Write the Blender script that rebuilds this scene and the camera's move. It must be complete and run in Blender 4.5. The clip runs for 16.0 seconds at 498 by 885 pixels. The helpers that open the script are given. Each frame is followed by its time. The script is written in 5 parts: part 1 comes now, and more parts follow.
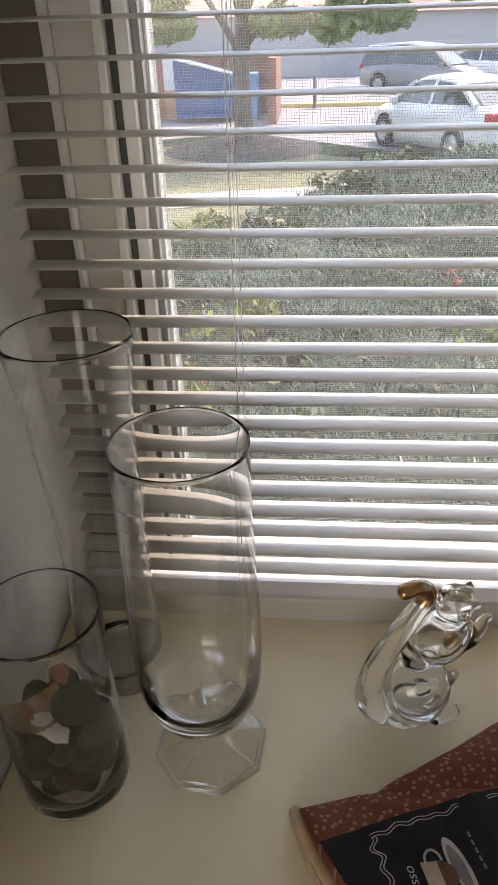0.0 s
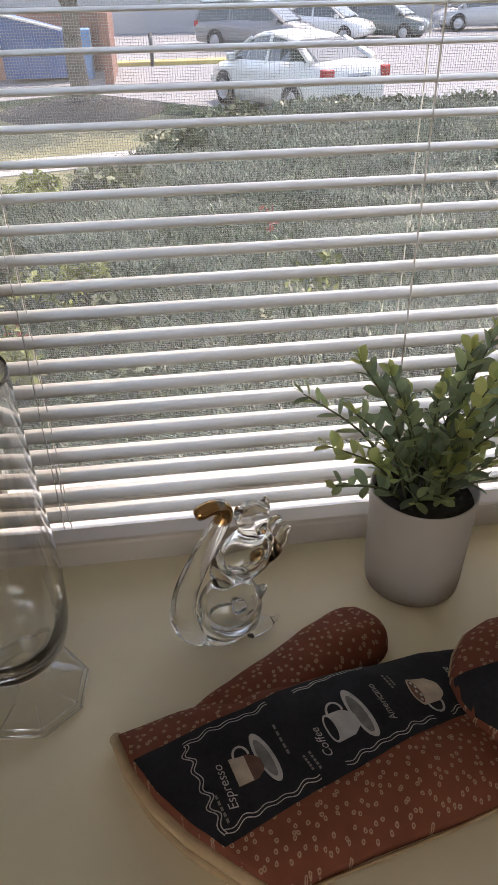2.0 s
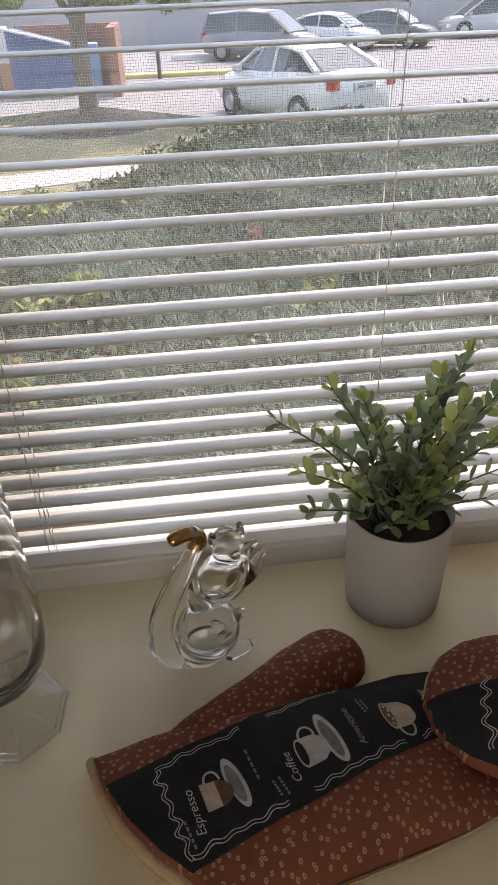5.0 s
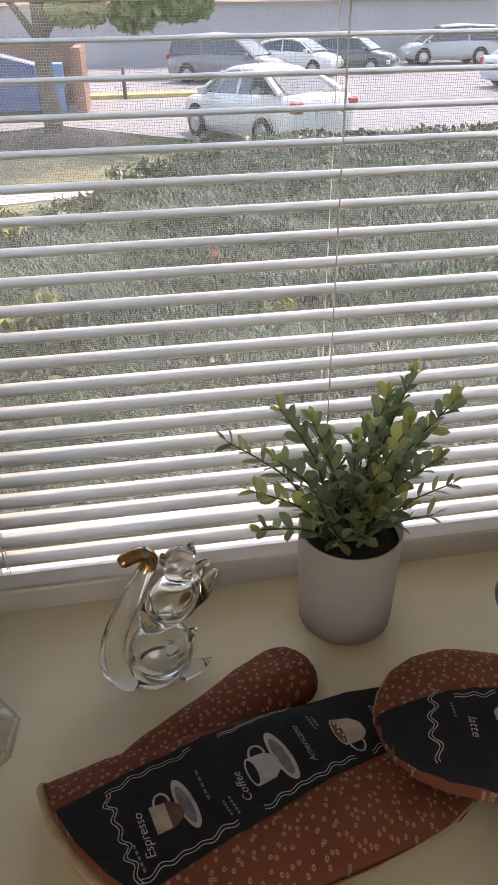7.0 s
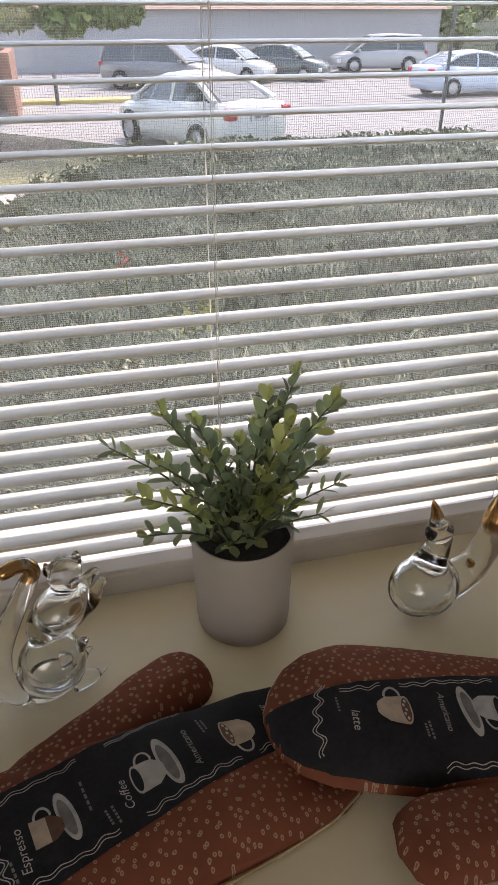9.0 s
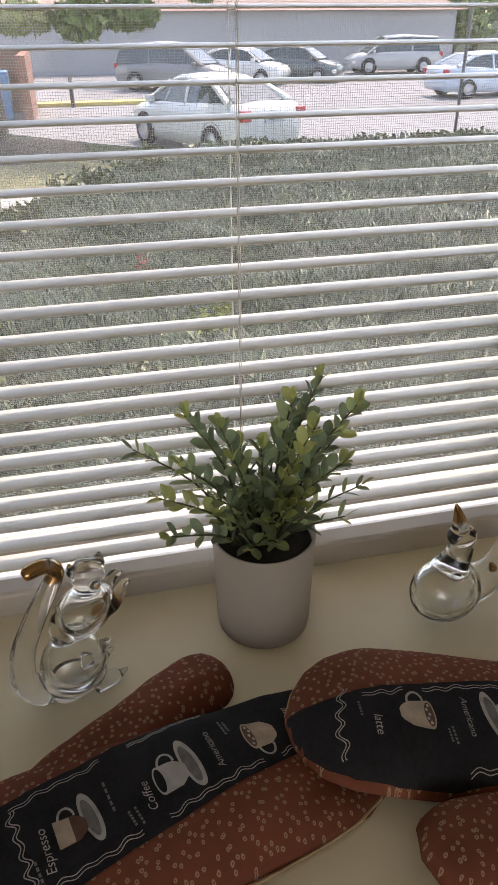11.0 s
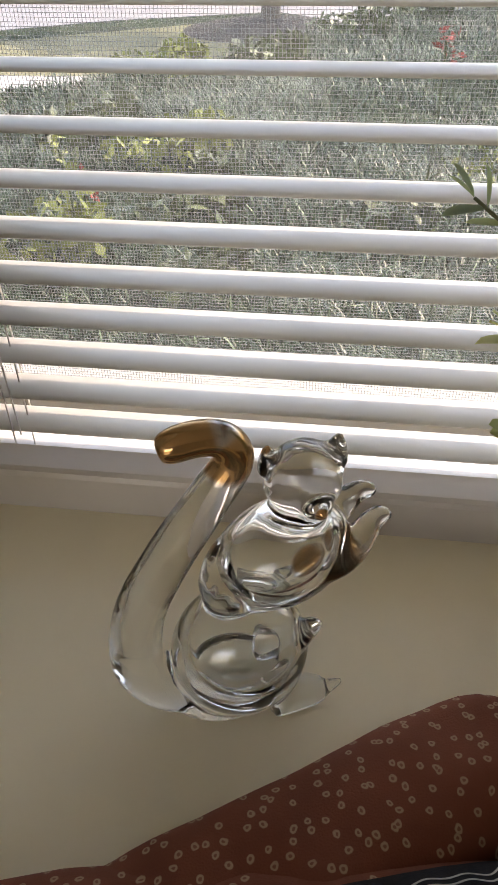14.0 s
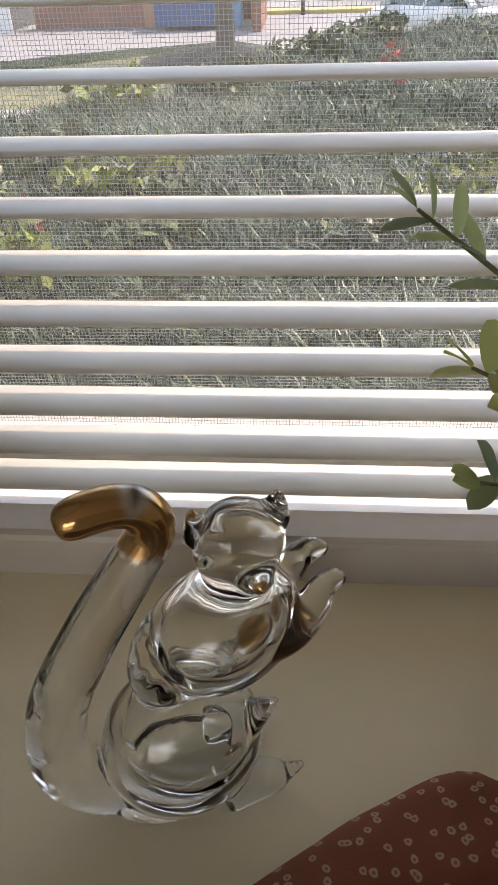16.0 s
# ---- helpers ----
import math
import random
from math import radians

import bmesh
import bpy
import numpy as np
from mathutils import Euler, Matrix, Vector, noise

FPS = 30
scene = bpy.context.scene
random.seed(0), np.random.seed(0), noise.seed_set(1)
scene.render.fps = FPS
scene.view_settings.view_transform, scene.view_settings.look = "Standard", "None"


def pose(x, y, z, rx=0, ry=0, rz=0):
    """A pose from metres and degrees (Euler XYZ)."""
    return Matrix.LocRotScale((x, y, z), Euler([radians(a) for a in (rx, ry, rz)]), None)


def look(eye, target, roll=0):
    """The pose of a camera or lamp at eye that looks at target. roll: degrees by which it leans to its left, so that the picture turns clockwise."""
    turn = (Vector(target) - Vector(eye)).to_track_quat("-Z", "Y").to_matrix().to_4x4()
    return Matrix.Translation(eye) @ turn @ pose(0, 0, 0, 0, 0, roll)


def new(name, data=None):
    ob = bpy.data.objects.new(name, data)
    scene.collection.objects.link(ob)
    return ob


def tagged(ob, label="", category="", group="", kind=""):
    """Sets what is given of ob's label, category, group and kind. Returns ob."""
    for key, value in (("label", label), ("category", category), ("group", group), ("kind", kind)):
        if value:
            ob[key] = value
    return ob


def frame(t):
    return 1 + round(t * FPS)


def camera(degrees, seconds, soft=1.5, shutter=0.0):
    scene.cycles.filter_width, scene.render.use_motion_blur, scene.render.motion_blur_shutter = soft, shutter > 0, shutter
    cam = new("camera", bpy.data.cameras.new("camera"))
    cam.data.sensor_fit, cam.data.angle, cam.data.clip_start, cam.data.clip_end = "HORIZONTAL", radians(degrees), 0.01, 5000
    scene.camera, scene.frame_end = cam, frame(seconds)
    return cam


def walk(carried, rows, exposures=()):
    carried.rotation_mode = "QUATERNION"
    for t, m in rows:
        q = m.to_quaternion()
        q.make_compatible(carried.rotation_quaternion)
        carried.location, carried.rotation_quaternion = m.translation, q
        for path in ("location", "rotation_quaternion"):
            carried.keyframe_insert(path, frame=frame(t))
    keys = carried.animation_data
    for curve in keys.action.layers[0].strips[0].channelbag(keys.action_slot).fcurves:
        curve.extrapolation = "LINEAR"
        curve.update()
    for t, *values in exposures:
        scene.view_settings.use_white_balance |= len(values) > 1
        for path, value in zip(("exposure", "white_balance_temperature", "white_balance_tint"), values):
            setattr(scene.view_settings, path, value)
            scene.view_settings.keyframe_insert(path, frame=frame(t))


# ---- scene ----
cam = camera(39.8, 16.0)
PATH = [
    (0, (0.1270, 0.0706, 0.4564), (-0.0364, 1.7697, -0.5858), -1.9),
    (0.5, (0.1372, 0.0672, 0.4556), (0.1166, 1.7489, -0.6266), -1.2),
    (1, (0.1583, 0.0638, 0.4554), (0.2498, 1.7236, -0.6567), -0.9),
    (1.5, (0.1920, 0.0461, 0.4381), (0.3619, 1.7163, -0.6489), -2.0),
    (2, (0.1863, 0.0519, 0.4359), (0.3771, 1.6913, -0.6936), -1.1),
    (2.5, (0.1921, 0.0566, 0.4303), (0.3738, 1.6817, -0.7213), -1.3),
    (3, (0.1982, 0.0529, 0.4306), (0.3889, 1.6940, -0.6966), -0.9),
    (3.2, (0.1940, 0.0520, 0.4316), (0.3878, 1.7032, -0.6801), -0.6),
    (5.3, (0.2147, 0.0486, 0.4513), (0.3749, 1.7059, -0.6567), -2.3),
    (5.5, (0.2135, 0.0464, 0.4489), (0.3870, 1.7078, -0.6510), -1.9),
    (6, (0.2251, 0.0441, 0.4551), (0.4582, 1.7200, -0.6111), -1.5),
    (6.5, (0.2288, 0.0447, 0.4593), (0.4702, 1.7085, -0.6239), -2.0),
    (7, (0.2264, 0.0433, 0.4559), (0.4836, 1.7137, -0.6135), -1.0),
    (7.5, (0.2311, 0.0404, 0.4563), (0.5093, 1.6995, -0.6253), -0.6),
    (8, (0.2435, 0.0424, 0.4548), (0.5739, 1.7021, -0.6110), 0.7),
    (8.5, (0.2650, 0.0317, 0.4560), (0.6632, 1.6805, -0.6037), 0.4),
    (10.8, (0.2787, 0.0320, 0.4526), (0.6868, 1.6848, -0.5969), -1.0),
    (11, (0.2644, 0.0340, 0.4562), (0.6404, 1.6918, -0.5975), -0.4),
    (11.5, (0.2429, 0.0496, 0.4545), (0.4190, 1.7271, -0.6202), -2.2),
    (12, (0.2537, 0.1005, 0.4233), (0.2020, 1.7771, -0.6659), -3.6),
    (12.5, (0.2739, 0.1579, 0.3760), (0.0435, 1.8121, -0.7242), -4.8),
    (13, (0.2579, 0.2290, 0.3140), (0.0842, 1.8983, -0.7737), -3.4),
    (13.5, (0.2478, 0.2412, 0.2772), (0.1061, 1.8370, -0.9200), -2.2),
    (14, (0.2356, 0.2663, 0.2543), (0.0359, 1.8133, -0.9974), -0.6),
    (14.5, (0.2380, 0.2825, 0.2466), (0.0729, 1.8370, -1.0009), -1.6),
    (15, (0.2382, 0.2967, 0.2347), (0.0647, 1.8419, -1.0232), -1.6),
    (15.5, (0.2452, 0.3009, 0.2402), (0.1044, 1.8823, -0.9761), -1.2),
    (16, (0.2463, 0.2990, 0.2419), (0.1121, 1.8913, -0.9609), -1.9),
]
walk(cam, [(t, look(eye, target, roll)) for t, eye, target, roll in PATH], exposures=((0.0, 2.80, 7950, 26), (1.0, 2.67, 8000, 26), (2.0, 2.53, 8000, 26), (5.5, 2.53, 8150, 26), (8.0, 2.56, 8150, 26), (12.5, 2.50, 8300, 25), (14.2, 2.70, 8300, 25), (15.2, 2.58, 8300, 25), (16.0, 2.46, 8300, 25)))


# ---- world, sun, exposure ----
SUN_AZ, SUN_EL = radians(38), radians(61)      # compass turn from +y towards +x, and height
world = bpy.data.worlds.new("sky")
scene.world = world
world.use_nodes = True
wn = world.node_tree.nodes
sky = wn.new("ShaderNodeTexSky")
sky.sky_type = "NISHITA"
sky.sun_disc = False
sky.sun_elevation, sky.sun_rotation = SUN_EL, SUN_AZ
wn["Background"].inputs["Strength"].default_value = 0.135
world.node_tree.links.new(sky.outputs[0], wn["Background"].inputs["Color"])
sun_dir = Vector((math.sin(SUN_AZ) * math.cos(SUN_EL), math.cos(SUN_AZ) * math.cos(SUN_EL), math.sin(SUN_EL)))
sun_data = bpy.data.lights.new("sun", "SUN")
sun_data.energy, sun_data.angle, sun_data.color = 1.25, radians(0.5), (1.0, 0.95, 0.87)
new("sun", sun_data).matrix_world = look(sun_dir * 60, (0, 0, 0))
# unseen fill lamp added at the opening behind the camera to brighten the sill
back_data = bpy.data.lights.new("rear_fill_light", "AREA")
back_data.shape, back_data.size, back_data.size_y = "RECTANGLE", 1.75, 2.05
back_data.energy, back_data.color = 2.6, (0.96, 0.96, 0.90)
new("rear_fill_light", back_data).matrix_world = look((-0.7, -3.12, 0.1), (-0.7, 0.0, 0.1))
GROUND = -2.2


# ---- materials ----
def mat(name, color, rough=0.5, metal=0.0, var=0.12, scale=40.0, bump=0.0, bscale=200.0, spec=0.5, coat=0.0, detail=4.0, vary_object=0.0):
    """A surface with two scales of colour variation and fine relief."""
    m = bpy.data.materials.new(name)
    m.use_nodes = True
    nt = m.node_tree
    N, L = nt.nodes, nt.links
    bs = N["Principled BSDF"]
    bs.inputs["Roughness"].default_value, bs.inputs["Metallic"].default_value = rough, metal
    bs.inputs["Specular IOR Level"].default_value = spec
    bs.inputs["Coat Weight"].default_value = coat
    tc = N.new("ShaderNodeTexCoord")
    n1, n2 = N.new("ShaderNodeTexNoise"), N.new("ShaderNodeTexNoise")
    n1.inputs["Scale"].default_value, n1.inputs["Detail"].default_value = scale, detail
    n2.inputs["Scale"].default_value, n2.inputs["Detail"].default_value = scale * 0.13, 3
    L.new(tc.outputs["Object"], n1.inputs["Vector"])
    L.new(tc.outputs["Object"], n2.inputs["Vector"])
    add = N.new("ShaderNodeMath")
    add.operation = "ADD"
    L.new(n1.outputs[0], add.inputs[0])
    L.new(n2.outputs[0], add.inputs[1])
    last = add
    if vary_object:
        info = N.new("ShaderNodeObjectInfo")
        k = N.new("ShaderNodeMath")
        k.operation = "MULTIPLY_ADD"
        k.inputs[1].default_value = vary_object
        L.new(info.outputs["Random"], k.inputs[0])
        L.new(add.outputs[0], k.inputs[2])
        last = k
    ramp = N.new("ShaderNodeMapRange")
    ramp.inputs["From Min"].default_value, ramp.inputs["From Max"].default_value = 0.6, 1.4 + vary_object
    ramp.inputs["To Min"].default_value, ramp.inputs["To Max"].default_value = 1 - var, 1 + var
    L.new(last.outputs[0], ramp.inputs["Value"])
    mul = N.new("ShaderNodeVectorMath")
    mul.operation = "SCALE"
    mul.inputs[0].default_value = color
    L.new(ramp.outputs[0], mul.inputs["Scale"])
    L.new(mul.outputs[0], bs.inputs["Base Color"])
    if bump:
        nb = N.new("ShaderNodeTexNoise")
        nb.inputs["Scale"].default_value, nb.inputs["Detail"].default_value = bscale, 3
        L.new(tc.outputs["Object"], nb.inputs["Vector"])
        b = N.new("ShaderNodeBump")
        b.inputs["Strength"].default_value, b.inputs["Distance"].default_value = 1.0, bump
        L.new(nb.outputs[0], b.inputs["Height"])
        L.new(b.outputs[0], bs.inputs["Normal"])
    return m


def glass_mat(name, color=(1, 1, 1), rough=0.0, ior=1.5):
    m = bpy.data.materials.new(name)
    m.use_nodes = True
    bs = m.node_tree.nodes["Principled BSDF"]
    bs.inputs["Base Color"].default_value = (*color, 1)
    bs.inputs["Roughness"].default_value, bs.inputs["IOR"].default_value = rough, ior
    bs.inputs["Transmission Weight"].default_value = 1.0
    return m


def pane_mat(name, tint=(0.93, 0.96, 0.95), gloss=1.0, falloff=4.5):
    """Thin clear glass: straight through, with gloss that grows at the edges."""
    m = bpy.data.materials.new(name)
    m.use_nodes = True
    N, L = m.node_tree.nodes, m.node_tree.links
    N.remove(N["Principled BSDF"])
    tr, gl, lw, mix = N.new("ShaderNodeBsdfTransparent"), N.new("ShaderNodeBsdfGlossy"), N.new("ShaderNodeLayerWeight"), N.new("ShaderNodeMixShader")
    tr.inputs[0].default_value = (*tint, 1)
    gl.inputs["Roughness"].default_value = 0.02
    lw.inputs["Blend"].default_value = 0.5
    pw, ma = N.new("ShaderNodeMath"), N.new("ShaderNodeMath")
    pw.operation, ma.operation = "POWER", "MULTIPLY_ADD"
    pw.inputs[1].default_value = falloff
    ma.inputs[1].default_value, ma.inputs[2].default_value = 0.75 * gloss, 0.028 * gloss
    L.new(lw.outputs["Facing"], pw.inputs[0])
    L.new(pw.outputs[0], ma.inputs[0])
    L.new(ma.outputs[0], mix.inputs[0])
    L.new(tr.outputs[0], mix.inputs[1])
    L.new(gl.outputs[0], mix.inputs[2])
    L.new(mix.outputs[0], N["Material Output"].inputs[0])
    return m


def haze_film(m, amount):
    """A thin uneven milky film added to a pane for outdoor haze, which scatters the daylight."""
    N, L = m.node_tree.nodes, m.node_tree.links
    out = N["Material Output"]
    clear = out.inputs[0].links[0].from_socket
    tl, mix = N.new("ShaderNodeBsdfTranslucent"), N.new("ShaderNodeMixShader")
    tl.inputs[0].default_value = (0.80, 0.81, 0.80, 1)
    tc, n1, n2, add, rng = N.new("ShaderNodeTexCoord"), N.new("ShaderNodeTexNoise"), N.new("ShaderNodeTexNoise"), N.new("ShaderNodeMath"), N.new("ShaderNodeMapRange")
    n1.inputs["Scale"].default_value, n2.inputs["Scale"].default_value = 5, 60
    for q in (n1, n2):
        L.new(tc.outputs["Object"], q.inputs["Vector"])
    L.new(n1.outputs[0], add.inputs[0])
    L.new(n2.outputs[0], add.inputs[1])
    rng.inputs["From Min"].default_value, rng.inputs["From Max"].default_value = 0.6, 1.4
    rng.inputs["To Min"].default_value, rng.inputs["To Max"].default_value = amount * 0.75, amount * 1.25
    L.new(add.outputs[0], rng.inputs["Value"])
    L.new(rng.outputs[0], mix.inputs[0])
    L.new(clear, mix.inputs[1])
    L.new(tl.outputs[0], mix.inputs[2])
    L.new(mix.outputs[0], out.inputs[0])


def amber_glass(name, spots):
    """Clear glass that turns to amber gold round given places of the object."""
    m = glass_mat(name)
    N, L = m.node_tree.nodes, m.node_tree.links
    bs = N["Principled BSDF"]
    tc = N.new("ShaderNodeTexCoord")
    last = None
    for place, radius in spots:
        d = N.new("ShaderNodeVectorMath")
        d.operation = "DISTANCE"
        d.inputs[1].default_value = place
        L.new(tc.outputs["Object"], d.inputs[0])
        r = N.new("ShaderNodeMapRange")
        r.interpolation_type = "SMOOTHSTEP"
        r.inputs["From Min"].default_value, r.inputs["From Max"].default_value = radius, radius * 0.72
        L.new(d.outputs["Value"], r.inputs["Value"])
        if last is None:
            last = r
        else:
            mx = N.new("ShaderNodeMath")
            mx.operation = "MAXIMUM"
            L.new(last.outputs[0], mx.inputs[0])
            L.new(r.outputs[0], mx.inputs[1])
            last = mx
    mixc = N.new("ShaderNodeMix")
    mixc.data_type = "RGBA"
    mixc.inputs["A"].default_value, mixc.inputs["B"].default_value = (0.97, 0.98, 0.97, 1), (0.46, 0.26, 0.105, 1)
    L.new(last.outputs[0], mixc.inputs["Factor"])
    L.new(mixc.outputs["Result"], bs.inputs["Base Color"])
    k = N.new("ShaderNodeMath")
    k.operation = "MULTIPLY_ADD"
    k.inputs[1].default_value, k.inputs[2].default_value = -0.6, 1.0
    L.new(last.outputs[0], k.inputs[0])
    L.new(k.outputs[0], bs.inputs["Transmission Weight"])
    k2 = N.new("ShaderNodeMath")
    k2.operation = "MULTIPLY"
    k2.inputs[1].default_value = 0.75
    L.new(last.outputs[0], k2.inputs[0])
    L.new(k2.outputs[0], bs.inputs["Metallic"])
    k3 = N.new("ShaderNodeMath")
    k3.operation = "MULTIPLY"
    k3.inputs[1].default_value = 0.12
    L.new(last.outputs[0], k3.inputs[0])
    L.new(k3.outputs[0], bs.inputs["Roughness"])
    return m


def bean_cloth(name, color, dot):
    """Woven cotton printed with small scattered ring-shaped beans."""
    m = mat(name, color, rough=0.9, var=0.2, scale=60, bump=0.0003, bscale=1400, spec=0.2)
    N, L = m.node_tree.nodes, m.node_tree.links
    bs = N["Principled BSDF"]
    base = bs.inputs["Base Color"].links[0].from_socket
    tc = N.new("ShaderNodeTexCoord")
    warp = N.new("ShaderNodeTexNoise")
    warp.inputs["Scale"].default_value = 260
    L.new(tc.outputs["Object"], warp.inputs["Vector"])
    wm = N.new("ShaderNodeVectorMath")
    wm.operation = "MULTIPLY_ADD"
    wm.inputs[1].default_value = (0.0018, 0.0018, 0)
    L.new(warp.outputs["Color"], wm.inputs[0])
    L.new(tc.outputs["Object"], wm.inputs[2])
    v = N.new("ShaderNodeTexVoronoi")
    v.voronoi_dimensions = "2D"
    v.inputs["Scale"].default_value, v.inputs["Randomness"].default_value = 160, 0.95
    L.new(wm.outputs[0], v.inputs["Vector"])
    cr = N.new("ShaderNodeValToRGB")
    e = cr.color_ramp.elements
    e[0].position, e[0].color = 0.0, (0.15, 0.15, 0.15, 1)
    e[1].position, e[1].color = 0.07, (0.25, 0.25, 0.25, 1)
    for pos, val in ((0.10, 1), (0.17, 1), (0.22, 0)):
        q = e.new(pos)
        q.color = (val, val, val, 1)
    L.new(v.outputs["Distance"], cr.inputs[0])
    mx = N.new("ShaderNodeMix")
    mx.data_type = "RGBA"
    mx.inputs["B"].default_value = (*dot, 1)
    L.new(cr.outputs[0], mx.inputs["Factor"])
    L.new(base, mx.inputs["A"])
    L.new(mx.outputs["Result"], bs.inputs["Base Color"])
    return m


M_WALL = mat("wall_paint", (0.70, 0.67, 0.61), 0.7, var=0.05, scale=9, bump=0.0004, bscale=160)
M_CEIL = mat("ceiling_paint", (0.75, 0.73, 0.70), 0.8, var=0.04, scale=6)
M_FLOOR = mat("floor_boards", (0.45, 0.37, 0.28), 0.5, var=0.25, scale=12)
M_SILL = mat("cream_laminate", (0.90, 0.80, 0.585), 0.32, var=0.05, scale=22, bump=0.00006, bscale=420, spec=0.45)
M_TRIM = mat("cream_trim_paint", (0.58, 0.52, 0.45), 0.38, var=0.05, scale=30, bump=0.0001, bscale=120)
M_TAUPE = mat("taupe_paint", (0.17, 0.145, 0.12), 0.6, var=0.12, scale=18)
M_BEIGE = mat("beige_vinyl", (0.62, 0.59, 0.54), 0.5, var=0.08, scale=16)
M_VINYL = mat("white_vinyl", (0.78, 0.78, 0.76), 0.35, var=0.04, scale=25)
M_GREYSEAL = mat("grey_seal", (0.30, 0.30, 0.29), 0.6)
M_GASKET = mat("dark_gasket", (0.09, 0.095, 0.09), 0.7)
M_SLAT = mat("slat_enamel", (0.72, 0.71, 0.655), 0.33, var=0.03, scale=30, vary_object=0.15)
M_RAIL = mat("rail_enamel", (0.82, 0.82, 0.80), 0.3, var=0.03, scale=30)
M_CORD = mat("white_cord", (0.78, 0.77, 0.74), 0.8, var=0.1, scale=900)
M_MESH = mat("screen_wire", (0.30, 0.30, 0.30), 0.6)
M_PANE = pane_mat("window_glass")
# outdoor haze is mixed into the glass as a faint translucent veil
haze_film(M_PANE, 0.020)
M_FOOT = pane_mat("cut_clear_glass", (0.99, 0.993, 0.99), 1.1, 2.4)
M_GLASS = glass_mat("clear_glass", (0.992, 0.997, 0.995))
M_POT = mat("matt_white_ceramic", (0.40, 0.365, 0.325), 0.55, var=0.04, scale=50, bump=0.0001, bscale=500)
M_SOIL = mat("dark_soil", (0.035, 0.03, 0.025), 0.95, var=0.5, scale=220, bump=0.002, bscale=260)
M_STEM = mat("green_brown_stem", (0.09, 0.10, 0.045), 0.6, var=0.3, scale=120)
M_RUST = bean_cloth("rust_bean_cloth", (0.20, 0.062, 0.036), (0.39, 0.26, 0.17))
M_BLACK = mat("black_cotton", (0.021, 0.021, 0.024), 0.92, var=0.35, scale=300, bump=0.0003, bscale=1500, spec=0.2)
M_BIND = mat("tan_binding", (0.50, 0.35, 0.20), 0.85, var=0.15, scale=160, bump=0.0003, bscale=900)
M_PRINT = mat("pale_print", (0.44, 0.42, 0.40), 0.9, var=0.3, scale=160)
M_PRINT2 = mat("cream_print", (0.46, 0.36, 0.27), 0.9, var=0.35, scale=120)
M_PRINT3 = mat("brown_print", (0.13, 0.062, 0.042), 0.9, var=0.4, scale=150)
M_DIM = mat("dim_print", (0.33, 0.32, 0.30), 0.9, var=0.35, scale=200)
M_FAINT = mat("faint_print", (0.17, 0.165, 0.16), 0.9, var=0.4, scale=200)


def leaf_mat(name, color, tip):
    m = mat(name, color, 0.5, var=0.25, scale=70, vary_object=0.5, spec=0.4)
    bs = m.node_tree.nodes["Principled BSDF"]
    bs.inputs["Transmission Weight"].default_value = 0.0
    bs.inputs["Subsurface Weight"].default_value = 0.0
    N, L = m.node_tree.nodes, m.node_tree.links
    base = bs.inputs["Base Color"].links[0].from_socket
    info = N.new("ShaderNodeObjectInfo")
    mx = N.new("ShaderNodeMix")
    mx.data_type = "RGBA"
    mx.inputs["B"].default_value = (*tip, 1)
    pw = N.new("ShaderNodeMath")
    pw.operation = "POWER"
    pw.inputs[1].default_value = 2.2
    L.new(info.outputs["Random"], pw.inputs[0])
    L.new(pw.outputs[0], mx.inputs["Factor"])
    L.new(base, mx.inputs["A"])
    tl, ms = N.new("ShaderNodeBsdfTranslucent"), N.new("ShaderNodeMixShader")
    L.new(mx.outputs["Result"], bs.inputs["Base Color"])
    L.new(mx.outputs["Result"], tl.inputs[0])
    ms.inputs[0].default_value = 0.6
    L.new(bs.outputs[0], ms.inputs[1])
    L.new(tl.outputs[0], ms.inputs[2])
    L.new(ms.outputs[0], N["Material Output"].inputs[0])
    return m


M_LEAF = leaf_mat("waxy_green_leaf", (0.225, 0.30, 0.195), (0.40, 0.48, 0.23))
M_LEAF_NEW = leaf_mat("young_leaf", (0.42, 0.48, 0.19), (0.62, 0.64, 0.26))


# ---- mesh helpers ----
def finish(name, bm, material, parent=None, label="", smooth=False):
    me = bpy.data.meshes.new(name)
    bm.normal_update()
    bm.to_mesh(me)
    bm.free()
    for x in (material if isinstance(material, (list, tuple)) else [material]):
        me.materials.append(x)
    if smooth:
        me.polygons.foreach_set("use_smooth", [True] * len(me.polygons))
    ob = new(name, me)
    if parent:
        ob.parent = parent
    if label:
        tagged(ob, label)
    return ob


def part(name, bm, material, parent, label="", smooth=False):
    return finish(name, bm, material, parent, label, smooth)


def thing(name, label, category, at=(0, 0, 0), rz=0.0, group="", kind=""):
    ob = new(name)
    ob.matrix_basis = pose(*at, 0, 0, rz)
    return tagged(ob, label, category, group, kind)


def box(x0, y0, z0, x1, y1, z1, bevel=0.0, bm=None):
    b = bmesh.new()
    bmesh.ops.create_cube(b, size=1, matrix=Matrix.LocRotScale(((x0 + x1) / 2, (y0 + y1) / 2, (z0 + z1) / 2), None, (abs(x1 - x0), abs(y1 - y0), abs(z1 - z0))))
    if bevel:
        bmesh.ops.bevel(b, geom=b.edges[:], offset=bevel, segments=2, affect="EDGES", profile=0.5)
    return join(bm, b)


def join(bm, b):
    if bm is None:
        return b
    me = bpy.data.meshes.new("tmp")
    b.to_mesh(me)
    b.free()
    bm.from_mesh(me)
    bpy.data.meshes.remove(me)
    return bm


